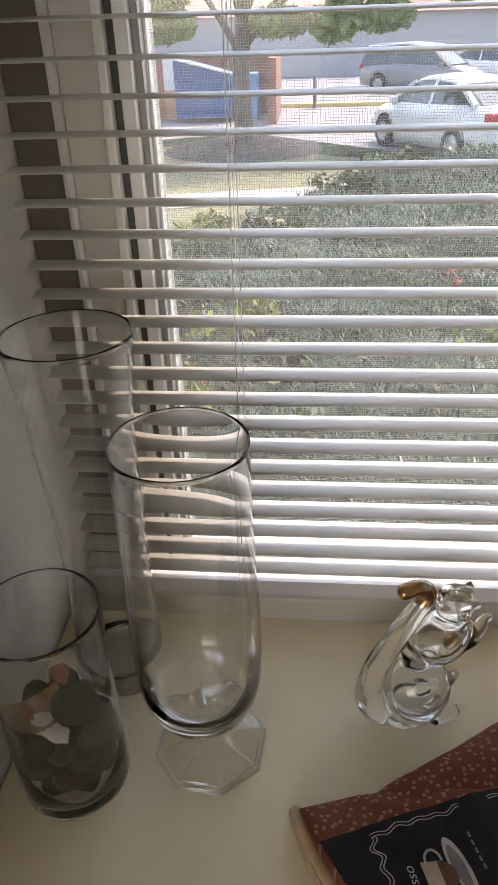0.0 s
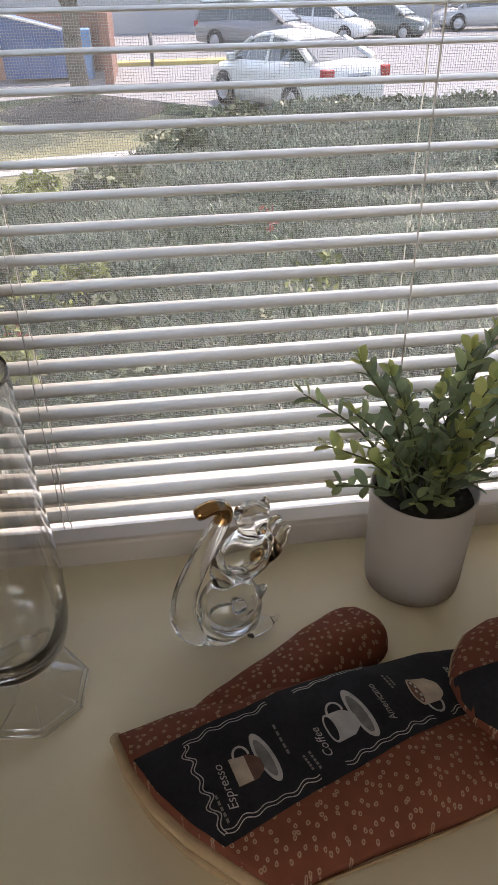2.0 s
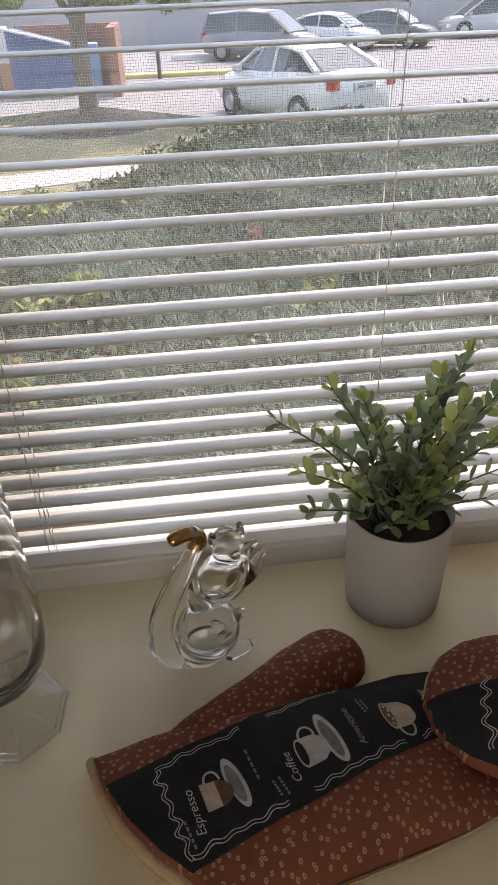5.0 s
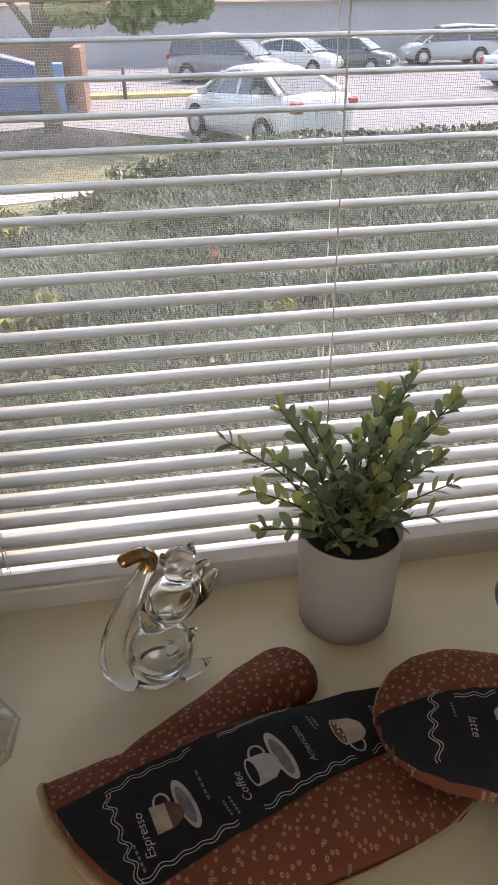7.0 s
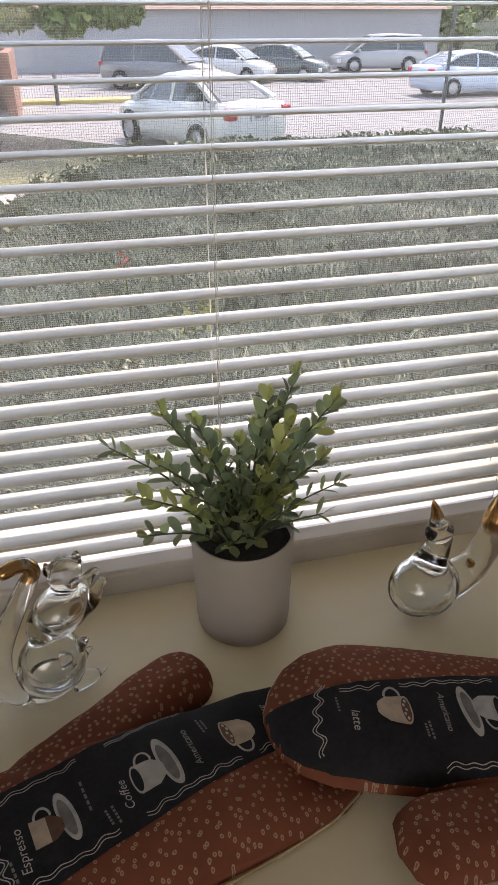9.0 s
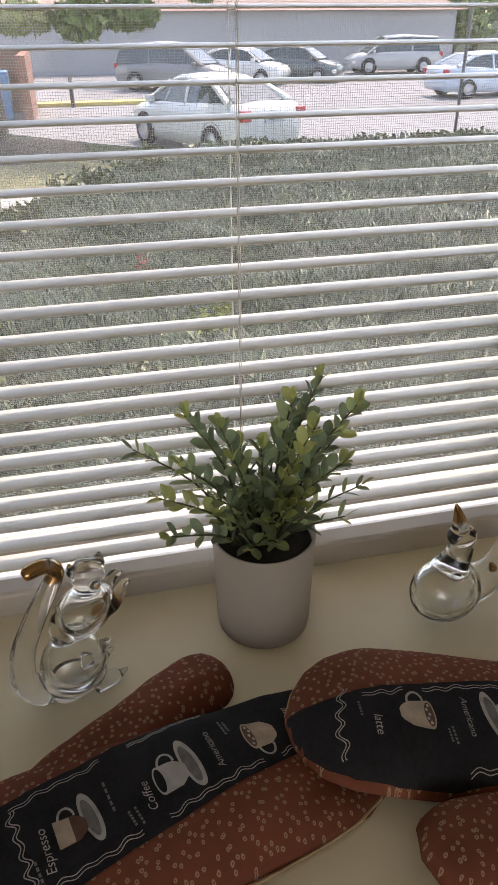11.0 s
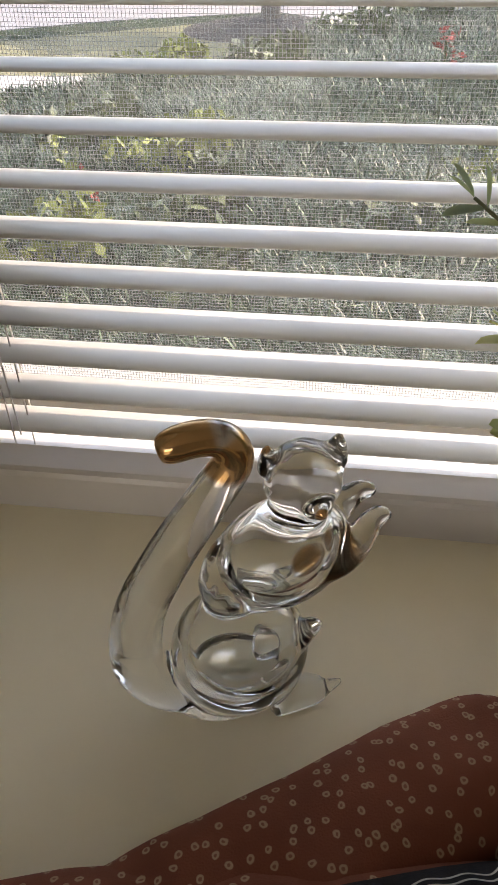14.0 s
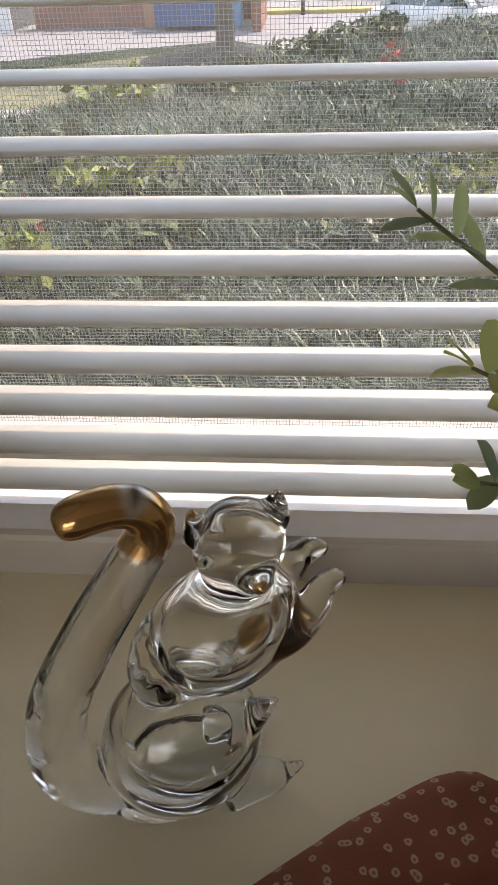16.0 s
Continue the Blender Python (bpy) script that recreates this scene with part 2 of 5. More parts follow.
def lathe(profile, seg=48, center=(0, 0, 0), sides=0, bm=None, closed=True):
    """Turns (radius, height) pairs round the z axis."""
    b = bmesh.new()
    rings = []
    for r, z in profile:
        if r < 1e-6:
            rings.append([b.verts.new((center[0], center[1], center[2] + z))])
        else:
            rings.append([b.verts.new((center[0] + r * math.cos(a), center[1] + r * math.sin(a), center[2] + z)) for a in (2 * math.pi * (i + 0.5) / seg for i in range(seg))])
    for p, q in zip(rings, rings[1:]):
        for i in range(seg):
            j = (i + 1) % seg
            if len(p) == 1 and len(q) == 1:
                continue
            if len(p) == 1:
                b.faces.new((p[0], q[j], q[i]))
            elif len(q) == 1:
                b.faces.new((p[i], p[j], q[0]))
            else:
                b.faces.new((p[i], p[j], q[j], q[i]))
    bmesh.ops.recalc_face_normals(b, faces=b.faces[:])
    return join(bm, b)


def tube(points, radii, seg=8, bm=None, caps=True):
    """A round tube along points, with a radius at each."""
    b = bmesh.new()
    pts = [Vector(p) for p in points]
    if not isinstance(radii, (list, tuple)):
        radii = [radii] * len(pts)
    rings = []
    side = None
    for i, p in enumerate(pts):
        d = (pts[min(i + 1, len(pts) - 1)] - pts[max(i - 1, 0)]).normalized()
        if side is None:
            side = d.cross(Vector((0.13, 0.31, 0.94))).normalized()
        side = (side - d * side.dot(d)).normalized()
        up = d.cross(side)
        rings.append([b.verts.new(p + (side * math.cos(a) + up * math.sin(a)) * radii[i]) for a in (2 * math.pi * k / seg for k in range(seg))])
    for p, q in zip(rings, rings[1:]):
        for i in range(seg):
            j = (i + 1) % seg
            b.faces.new((p[i], p[j], q[j], q[i]))
    if caps:
        b.faces.new(rings[0][::-1])
        b.faces.new(rings[-1])
    bmesh.ops.recalc_face_normals(b, faces=b.faces[:])
    return join(bm, b)


def ball(bm, at, size, rot=(0, 0, 0), sub=3):
    b = bmesh.new()
    bmesh.ops.create_icosphere(b, subdivisions=sub, radius=1, matrix=Matrix.LocRotScale(at, Euler([radians(a) for a in rot]), size))
    return join(bm, b)


def spline(points, n):
    """n points along a smooth curve through the given ones."""
    P = [Vector(p) for p in points]
    out = []
    for k in range(n):
        s = k / (n - 1) * (len(P) - 1)
        i = min(int(s), len(P) - 2)
        t = s - i
        a, b, c, d = P[max(i - 1, 0)], P[i], P[i + 1], P[min(i + 2, len(P) - 1)]
        out.append(0.5 * (2 * b + (c - a) * t + (2 * a - 5 * b + 4 * c - d) * t * t + (3 * b - a - 3 * c + d) * t ** 3))
    return out


# ---- structure: room and window recess ----
XL, XR, ZT = -0.085, 0.850, 1.06          # recess sides and head
YR, YW = 0.12, 0.66                        # room face and outer face of the wall
b = box(-1.8, YR, -0.95, XL, YW, 1.65)
box(XR, YR, -0.95, 2.6, YW, 1.65, bm=b)
box(XL, YR, -0.95, XR, YW, -0.055, bm=b)
box(XL, YR, ZT, XR, YW, 1.65, bm=b)
tagged(finish("wall_north", b, M_WALL), "painted wall with a deep window recess", "wall", kind="structure")
tagged(finish("wall_west", box(-1.9, -3.2, -0.95, -1.8, YW, 1.65), M_WALL), "plain painted room wall", "wall", kind="structure")
tagged(finish("wall_east", box(2.6, -3.2, -0.95, 2.7, YW, 1.65), M_WALL), "plain painted room wall", "wall", kind="structure")
# wall behind the camera, with an opening made up to admit light
b = box(-1.8, -3.2, -0.95, -1.6, -3.1, 1.65)
box(0.2, -3.2, -0.95, 2.6, -3.1, 1.65, bm=b)
box(-1.6, -3.2, 1.15, 0.2, -3.1, 1.65, bm=b)
tagged(finish("wall_south", b, M_WALL), "unseen room wall, its wide opening added to let in fill light", "wall", kind="structure")
tagged(finish("floor", box(-1.9, -3.2, -1.0, 2.7, YW, -0.95), M_FLOOR), "brown board floor of the room", "floor", kind="structure")
# unseen wall band and roof; the eave is added to keep sun off upper slats
tagged(finish("wall_upper", box(-1.9, YW - 0.12, 1.752, 2.7, YW, 1.998), M_WALL), "unseen outer wall band that carries the added eave", "wall", kind="structure")
tagged(finish("roof", box(-2.0, -3.3, 2.0, 2.8, 1.27, 2.14, 0.01), M_TAUPE), "unseen flat roof, its eave added to shade the upper slats", "roof", kind="structure")
tagged(finish("ceiling", box(-1.9, -3.2, 1.65, 2.7, YW, 1.75), M_CEIL), "plain pale ceiling", "ceiling", kind="structure")
tagged(finish("window_sill", box(XL + 0.001, YR - 0.03, -0.04, XR - 0.001, 0.572, 0.0, 0.003), M_SILL), "deep cream laminate window sill, slightly glossy", "window sill", kind="structure")
# stepped trim strip on which the blind comes down
prof = [(0.5140, 0.0), (0.5140, 0.0215), (0.5150, 0.0242), (0.5175, 0.0255), (0.5340, 0.0258), (0.5352, 0.0245), (0.5355, 0.0225), (0.5355, 0.0)]
b = bmesh.new()
ra = [b.verts.new((XL + 0.002, y, z)) for y, z in prof]
rb = [b.verts.new((XR - 0.002, y, z)) for y, z in prof]
for i in range(len(prof)):
    j = (i + 1) % len(prof)
    b.faces.new((ra[i], ra[j], rb[j], rb[i]))
b.faces.new(ra[::-1])
b.faces.new(rb)
bmesh.ops.recalc_face_normals(b, faces=b.faces[:])
tagged(finish("trim", b, M_TRIM), "cream painted wooden strip along the back of the sill", "trim", kind="structure")

for x0, x1 in ((XL, XL + 0.033), (XR - 0.033, XR)):
    tagged(finish("trim_jamb", box(x0 + 0.0005, 0.588, -0.054, x1 - 0.0005, 0.655, ZT - 0.001, 0.001), M_TAUPE), "dark taupe painted lining of the window recess", "trim", kind="structure")
# window: stepped frame, sash, glass, insect screen
win = thing("window_1", "white vinyl window with a fine insect screen", "window", kind="structure")
Z0, Z1 = -0.054, ZT - 0.002
X0, X1 = XL + 0.0335, XR - 0.0335


def ring_frame(a, w, y0, y1, name, material, parent, bevel=0.001, sill=0.0):
    """Four bars round the opening, from a to a + w inside its edge."""
    low = Z0 + sill
    part(name, box(X0 + a, y0, low, X0 + a + w, y1, Z1 - a, bevel), material, parent)
    part(name, box(X1 - a - w, y0, low, X1 - a, y1, Z1 - a, bevel), material, parent)
    part(name, box(X0 + a + w, y0, low, X1 - a - w, y1, low + 0.012, bevel), material, parent)
    part(name, box(X0 + a + w, y0, Z1 - a - w, X1 - a - w, y1, Z1 - a, bevel), material, parent)


ring_frame(0.0, 0.0046, 0.583, 0.655, "bead", M_VINYL, win)
ring_frame(0.005, 0.0285, 0.592, 0.655, "window_frame", M_BEIGE, win, sill=0.0)
ring_frame(0.0338, 0.0068, 0.588, 0.655, "sash", M_VINYL, win, sill=0.013)
ring_frame(0.0409, 0.0056, 0.598, 0.650, "gasket", M_GASKET, win, 0.0, sill=0.026)
ring_frame(0.0468, 0.0098, 0.594, 0.655, "sash", M_VINYL, win, sill=0.039)
ring_frame(0.0569, 0.0052, 0.603, 0.650, "gasket", M_GREYSEAL, win, 0.0, sill=0.0465)
ring_frame(0.0623, 0.0022, 0.6150, 0.6260, "screen_frame", M_VINYL, win, 0.0004, sill=0.0500)
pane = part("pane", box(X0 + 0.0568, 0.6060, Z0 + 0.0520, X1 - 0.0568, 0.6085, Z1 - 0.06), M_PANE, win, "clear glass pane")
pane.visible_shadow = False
# woven wires, as one sheet of fine square bars
STEP, HALF, SY = 0.00188, 0.00010, 0.6205
vs, fs = [], []


def bar(a, c, sx, sz):
    n = len(vs)
    for p in (a, c):
        for dx, dy, dz in ((-sx, -HALF, -sz), (sx, -HALF, -sz) if sx else (0, HALF, -sz), (sx, HALF, sz) if sx else (0, HALF, sz), (-sx, HALF, sz) if sx else (0, -HALF, sz)):
            vs.append((p[0] + dx, p[1] + dy, p[2] + dz))
    for i in range(4):
        j = (i + 1) % 4
        fs.append((n + i, n + j, n + 4 + j, n + 4 + i))


x = X0 + 0.0650
while x < X1 - 0.0650:
    bar((x, SY, Z0 + 0.055), (x, SY, Z1 - 0.065), HALF, 0)
    x += STEP
z = Z0 + 0.0625
while z < Z1 - 0.065:
    bar((X0 + 0.0648, SY + 0.0004, z), (X1 - 0.0648, SY + 0.0004, z), 0, HALF)
    z += STEP
me = bpy.data.meshes.new("insect_screen")
me.from_pydata(vs, [], fs)
me.materials.append(M_MESH)
ob = new("insect_screen", me)
ob.parent = win
tagged(ob, "dark woven insect screen", kind="stuff")

# ---- the blind ----
BX0, BX1, BY, PITCH, ZK, KLOW = -0.074, 0.838, 0.5500, 0.0215, 0.4620, 20
blind = thing("venetian_blind", "white aluminium venetian blind, lowered with open slats", "window blind")


def slat_mesh():
    b = bmesh.new()
    n, w, crown, th = 8, 0.0222, 0.0021, 0.00035
    rows = []
    for xx in (0.0, (BX1 - BX0) / 2, BX1 - BX0):
        top, bot = [], []
        for i in range(n + 1):
            s = i / n * 2 - 1
            zz = crown * (1 - s * s) - crown * 0.6
            top.append(b.verts.new((xx, s * w / 2, zz + th)))
            bot.append(b.verts.new((xx, s * w / 2, zz)))
        rows.append(top + bot[::-1])
    for p, q in zip(rows, rows[1:]):
        for i in range(len(p)):
            j = (i + 1) % len(p)
            b.faces.new((p[i], p[j], q[j], q[i]))
    for r in (rows[0], rows[-1]):
        for i in range(n):
            b.faces.new((r[i], r[i + 1], r[2 * n - i], r[2 * n + 1 - i]))
    bmesh.ops.recalc_face_normals(b, faces=b.faces[:])
    return b


first = part("slat", slat_mesh(), M_SLAT, blind, smooth=True)
SLAT_TILT = 2.0
rs = random.Random(4)
k = KLOW
count = 0
while ZK - k * PITCH < ZT - 0.06:
    ob = first if count == 0 else new("slat", first.data)
    ob.parent = blind
    ob.matrix_basis = pose(BX0 + rs.uniform(-0.0006, 0.0006), BY, ZK - k * PITCH, SLAT_TILT + rs.uniform(-0.8, 0.8), 0, rs.uniform(-0.05, 0.05))
    count += 1
    k -= 1
part("bottom_rail", box(BX0, BY - 0.0125, 0.0005, BX1, BY + 0.0125, 0.0130, 0.003), M_RAIL, blind, smooth=False)
part("headrail", box(BX0, BY - 0.018, ZT - 0.045, BX1, BY + 0.018, ZT - 0.002, 0.002), M_RAIL, blind)
for xc in (0.074, 0.371, 0.668):
    for dy, rr in ((-0.0122, 0.0004), (0.0122, 0.00045), (0.0, 0.0004)):
        dx = 0.0 if dy else 0.004
        part("ladder_cord" if dy else "lift_cord", tube([(xc + dx, BY + dy, 0.012), (xc + dx + 0.0008, BY + dy, 0.5), (xc + dx, BY + dy, ZT - 0.045)], rr, 6), M_CORD, blind, smooth=True)
rung = bmesh.new()
for xc in (0.074, 0.371, 0.668):
    for kk in range(count):
        zz = ZK - (KLOW - kk) * PITCH - 0.0022
        tube([(xc, BY - 0.0122, zz), (xc, BY + 0.0122, zz)], 0.0004, 4, rung)
tagged(part("ladder_rungs", rung, M_CORD, blind), kind="stuff")
for xc in (0.078, 0.375, 0.672):
    part("cord_tail", tube(spline([(xc, BY - 0.0130, 0.095), (xc + 0.001, BY - 0.0140, 0.060), (xc + 0.003, BY - 0.0170, 0.033)], 6), 0.0005, 5), M_CORD, blind)

# ---- glass figurines: each one blown piece, joined by remeshing ----
def blown(name, bm, cavities, material, label, category, voxel=0.0010, smooth=16):
    """Fuses overlapping lumps into one skin, melts the joints and adds the hollows of blown glass."""
    ob = finish(name, bm, material, smooth=True)
    r = ob.modifiers.new("fuse", "REMESH")
    r.mode, r.voxel_size, r.use_smooth_shade = "VOXEL", voxel, True
    s = ob.modifiers.new("melt", "SMOOTH")
    s.factor, s.iterations = 0.5, smooth
    solid = ob.evaluated_get(bpy.context.evaluated_depsgraph_get())
    b = bmesh.new()
    b.from_mesh(solid.data)
    for at, size, rot in cavities:
        c = bmesh.new()
        bmesh.ops.create_icosphere(c, subdivisions=4, radius=1, matrix=Matrix.LocRotScale(at, Euler([radians(a) for a in rot]), size))
        bmesh.ops.reverse_faces(c, faces=c.faces[:])
        join(b, c)
    ob.modifiers.clear()
    b.to_mesh(ob.data)
    b.free()
    ob.data.polygons.foreach_set("use_smooth", [True] * len(ob.data.polygons))
    return tagged(ob, label, category)


def squirrel():
    """Sitting squirrel: x along its side, z up."""
    b = None
    # haunch and lower body
    b = ball(b, (0.004, -0.003, 0.034), (0.0285, 0.0240, 0.0325), sub=4)
    b = ball(b, (-0.002, 0, 0.013), (0.027, 0.020, 0.0135))
    # torso: a plump body leaning forward, with a tucked lower back
    b = ball(b, (0.0215, 0, 0.0840), (0.0275, 0.0200, 0.0205), (0, -24, 0), sub=4)
    b = tube(spline([(0.000, 0, 0.062), (0.002, 0, 0.072), (0.010, 0, 0.083)], 6), [0.0085, 0.0105, 0.0125, 0.014, 0.015, 0.015], 16, b)
    b = tube(spline([(0.022, 0, 0.095), (0.0265, 0, 0.104), (0.028, 0, 0.112)], 6), [0.0135, 0.012, 0.011, 0.0105, 0.0105, 0.010], 16, b)
    # head, brow, muzzle, nose
    b = ball(b, (0.0287, 0, 0.1190), (0.0142, 0.0128, 0.0150), sub=4)
    b = ball(b, (0.0290, -0.001, 0.1270), (0.0128, 0.0095, 0.0062))
    b = ball(b, (0.0300, -0.0108, 0.1150), (0.0058, 0.0052, 0.0060))
    b = ball(b, (0.0300, -0.0158, 0.1165), (0.0022, 0.0024, 0.0030), sub=2)
    # pointed ears
    for xx, lean in ((0.0172, -1), (0.0402, 1)):
        b = tube([(xx, 0.001, 0.1240), (xx + 0.0006 * lean, 0.0012, 0.1300), (xx + 0.0014 * lean, 0.0016, 0.1350)], [0.0052, 0.0038, 0.0014], 12, b)
    # forepaws, held up before the chest and curled at the ends
    for yy in (-0.0095, 0.0095):
        b = tube(spline([(0.029, yy, 0.084), (0.0400, yy * 1.1, 0.0865), (0.0475, yy, 0.0920), (0.0520, yy * 0.85, 0.0985), (0.0562, yy * 0.75, 0.1015), (0.0595, yy * 0.7, 0.0985)], 16), [0.0080, 0.0080, 0.0078, 0.0074, 0.0070, 0.0066, 0.0061, 0.0056, 0.0052, 0.0048, 0.0044, 0.004, 0.0036, 0.0033, 0.003, 0.0026], 12, b)
    # hind feet and drawn knees
    for yy in (-0.0125, 0.0125):
        b = tube(spline([(0.016, yy, 0.011), (0.028, yy * 1.05, 0.0085), (0.0385, yy * 1.1, 0.0068)], 8), [0.0105, 0.010, 0.0092, 0.0084, 0.0076, 0.0068, 0.0060, 0.0044], 12, b)
        b = tube([(0.0385, yy * 1.1, 0.0070), (0.0430, yy * 1.15, 0.0100), (0.0465, yy * 1.1, 0.0100)], [0.0036, 0.0026, 0.0015], 8, b)
        b = tube([(0.026, yy * 0.9, 0.046), (0.0325, yy * 0.9, 0.0505), (0.0360, yy * 0.9, 0.0500)], [0.0062, 0.0038, 0.0018], 10, b)
    # great tail, rising behind and curling over at the tip
    b = tube(spline([(-0.004, 0, 0.012), (-0.024, 0, 0.0135), (-0.0365, 0, 0.036), (-0.0335, 0, 0.066), (-0.0205, 0, 0.093), (-0.0040, 0, 0.119), (0.0045, 0, 0.133), (0.0010, 0, 0.1420), (-0.0085, 0, 0.1440), (-0.0200, 0, 0.1415)], 44),
             [0.0095 + 0.0016 * math.sin(min(1, i / 10) * math.pi / 2) - 0.0038 * max(0, (i - 10) / 16) ** 0.9 if i < 26 else 0.0073 - 0.0012 * min(1, (i - 26) / 8) - 0.0022 * max(0, (i - 40) / 3) ** 2 for i in range(44)], 20, b)
    return b


sq = blown("squirrel_figurine", squirrel(), [((0.0055, -0.003, 0.0375), (0.0232, 0.0190, 0.0245), (0, -12, 0)), ((0.0215, 0, 0.0850), (0.0215, 0.0150, 0.0150), (0, -24, 0))],
           amber_glass("squirrel_glass", [((-0.013, 0, 0.142), 0.0160), ((0.003, 0, 0.136), 0.0125), ((0.036, 0.0, 0.0710), 0.0105), ((0.047, 0.0, 0.0840), 0.0085), ((0.030, -0.0178, 0.1165), 0.0036), ((0.0150, 0.002, 0.1350), 0.0036)]),
           "clear blown glass squirrel ornament with gold tail tip", "figurine")
sq.matrix_basis = pose(0.2072, 0.4195, 0.0002, 0, 0, 22) @ Matrix.Scale(0.918, 4)


def bird():
    """Plump seated bird with a pointed crest and fanned tail."""
    b = None
    b = ball(b, (0.002, 0, 0.029), (0.033, 0.027, 0.029))
    b = ball(b, (-0.006, 0, 0.040), (0.022, 0.020, 0.020))
    b = tube(spline([(-0.002, 0, 0.044), (0.008, 0, 0.066), (0.012, 0, 0.084)], 9), [0.019, 0.0175, 0.0155, 0.0135, 0.012, 0.011, 0.0102, 0.0098, 0.0095], 14, b)
    b = ball(b, (0.008, 0, 0.088), (0.0135, 0.0105, 0.0095))
    b = tube(spline([(0.006, 0, 0.092), (0.002, 0, 0.108), (-0.004, 0, 0.124)], 6), [0.0085, 0.0078, 0.0062, 0.0046, 0.003, 0.0012], 10, b)
    b = tube(spline([(0.022, 0, 0.026), (0.050, 0, 0.034), (0.064, 0, 0.060), (0.068, 0, 0.090), (0.076, 0, 0.112)], 14), [0.019, 0.018, 0.0165, 0.015, 0.0138, 0.013, 0.0125, 0.012, 0.0115, 0.011, 0.010, 0.0085, 0.006, 0.003], 14, b)
    b = tube(spline([(0.040, -0.008, 0.036), (0.039, -0.012, 0.050), (0.032, -0.013, 0.061)], 6), [0.007, 0.0062, 0.0052, 0.004, 0.0028, 0.001], 10, b)
    return b


bd = blown("bird_figurine", bird(), [((0.002, 0, 0.030), (0.0265, 0.021, 0.0225), (0, 0, 0))], amber_glass("bird_glass", [((-0.001, 0, 0.117), 0.015), ((0.072, 0, 0.096), 0.030), ((0.034, -0.013, 0.058), 0.009)]),
           "clear blown glass bird ornament with gold crest and tail", "figurine")
bd.matrix_basis = pose(0.527, 0.428, 0.0002, 0, 0, 8)


# ---- drinking glasses and vase ----
def octagon_foot(bm, r, z_edge):
    b = bmesh.new()
    rings = []
    for rad, zz in ((r, 0.0), (r, z_edge), (r * 0.93, z_edge + 0.0016), (0.019, 0.0105), (0.0115, 0.016), (0.0090, 0.024), (0.0105, 0.032), (0.0150, 0.0372), (0.0150, 0.0396)):
        seg = 8
        rings.append([b.verts.new((rad * math.cos(a), rad * math.sin(a), zz)) for a in (math.pi / 4 * (i + 0.38) for i in range(seg))])
    for p, q in zip(rings, rings[1:]):
        for i in range(8):
            j = (i + 1) % 8
            b.faces.new((p[i], p[j], q[j], q[i]))
    b.faces.new(rings[0][::-1])
    b.faces.new(rings[-1])
    bmesh.ops.recalc_face_normals(b, faces=b.faces[:])
    return join(bm, b)


gob = thing("footed_glass", "tall clear footed drinking glass with octagonal base", "glass", (0.0615, 0.3855, 0.0003))
bowl = part("bowl", lathe([(0.0, 0.0400), (0.012, 0.0400), (0.018, 0.0408), (0.0245, 0.0440), (0.0305, 0.0495), (0.0345, 0.0565), (0.0375, 0.0670), (0.0395, 0.0800), (0.0403, 0.1000), (0.0404, 0.120), (0.0396, 0.150), (0.0385, 0.180), (0.0378, 0.210), (0.0374, 0.240), (0.0373, 0.2600), (0.0372, 0.2622), (0.0370, 0.2630), (0.0368, 0.2632), (0.0366, 0.2630), (0.0364, 0.2622), (0.0363, 0.2600), (0.0365, 0.240), (0.0369, 0.210), (0.0376, 0.180), (0.0387, 0.150), (0.0394, 0.120), (0.0392, 0.1000), (0.0382, 0.0800), (0.0352, 0.0700), (0.0315, 0.0630), (0.0280, 0.0600), (0.0270, 0.0585), (0.0255, 0.0578), (0.020, 0.0574), (0.0, 0.0572)], 80), M_GLASS, gob, smooth=True)
bowl.matrix_basis = pose(-0.0035, 0, 0) @ Matrix.Diagonal((1.055, 1.055, 1.0, 1.0))
part("foot", octagon_foot(None, 0.0410, 0.0042), M_FOOT, gob, "octagonal glass foot with short stem")
# thin glass rods added along the foot's edges to give their bright lines
corner = [(math.cos(a), math.sin(a)) for a in (math.pi / 4 * (i + 0.38) for i in range(9))]
for rr, zz, tk in ((0.0411, 0.0014, 0.0011), (0.0384, 0.0056, 0.0008)):
    part("foot_edge_rod", tube([(rr * c, rr * s, zz) for c, s in corner], tk, 8, caps=False), M_GLASS, gob, "thin glass rod added for the bright edge of the foot")
for c, s in corner[:8]:
    part("foot_edge_rod", tube([(0.0384 * c, 0.0384 * s, 0.0058), (0.019 * c, 0.019 * s, 0.0107)], 0.0005, 6), M_GLASS, gob, "thin glass rod added for the bright edge of the foot")

jar = thing("glass_tumbler", "straight clear glass tumbler filled with shells and stones", "glass", (-0.0315, 0.3570, 0.0003))
part("vessel", lathe([(0.0, 0.0), (0.030, 0.0), (0.0345, 0.0006), (0.0368, 0.0030), (0.0376, 0.0070), (0.0377, 0.0150), (0.0376, 0.0500), (0.0375, 0.1000), (0.0375, 0.1560), (0.0374, 0.1596), (0.0372, 0.1605), (0.0370, 0.1607), (0.0368, 0.1605), (0.0366, 0.1596), (0.0365, 0.1560), (0.0365, 0.1000), (0.0364, 0.0500), (0.0363, 0.0180), (0.0352, 0.0145), (0.0335, 0.0128), (0.030, 0.0124), (0.0, 0.0122)], 80), M_GLASS, jar, smooth=True)

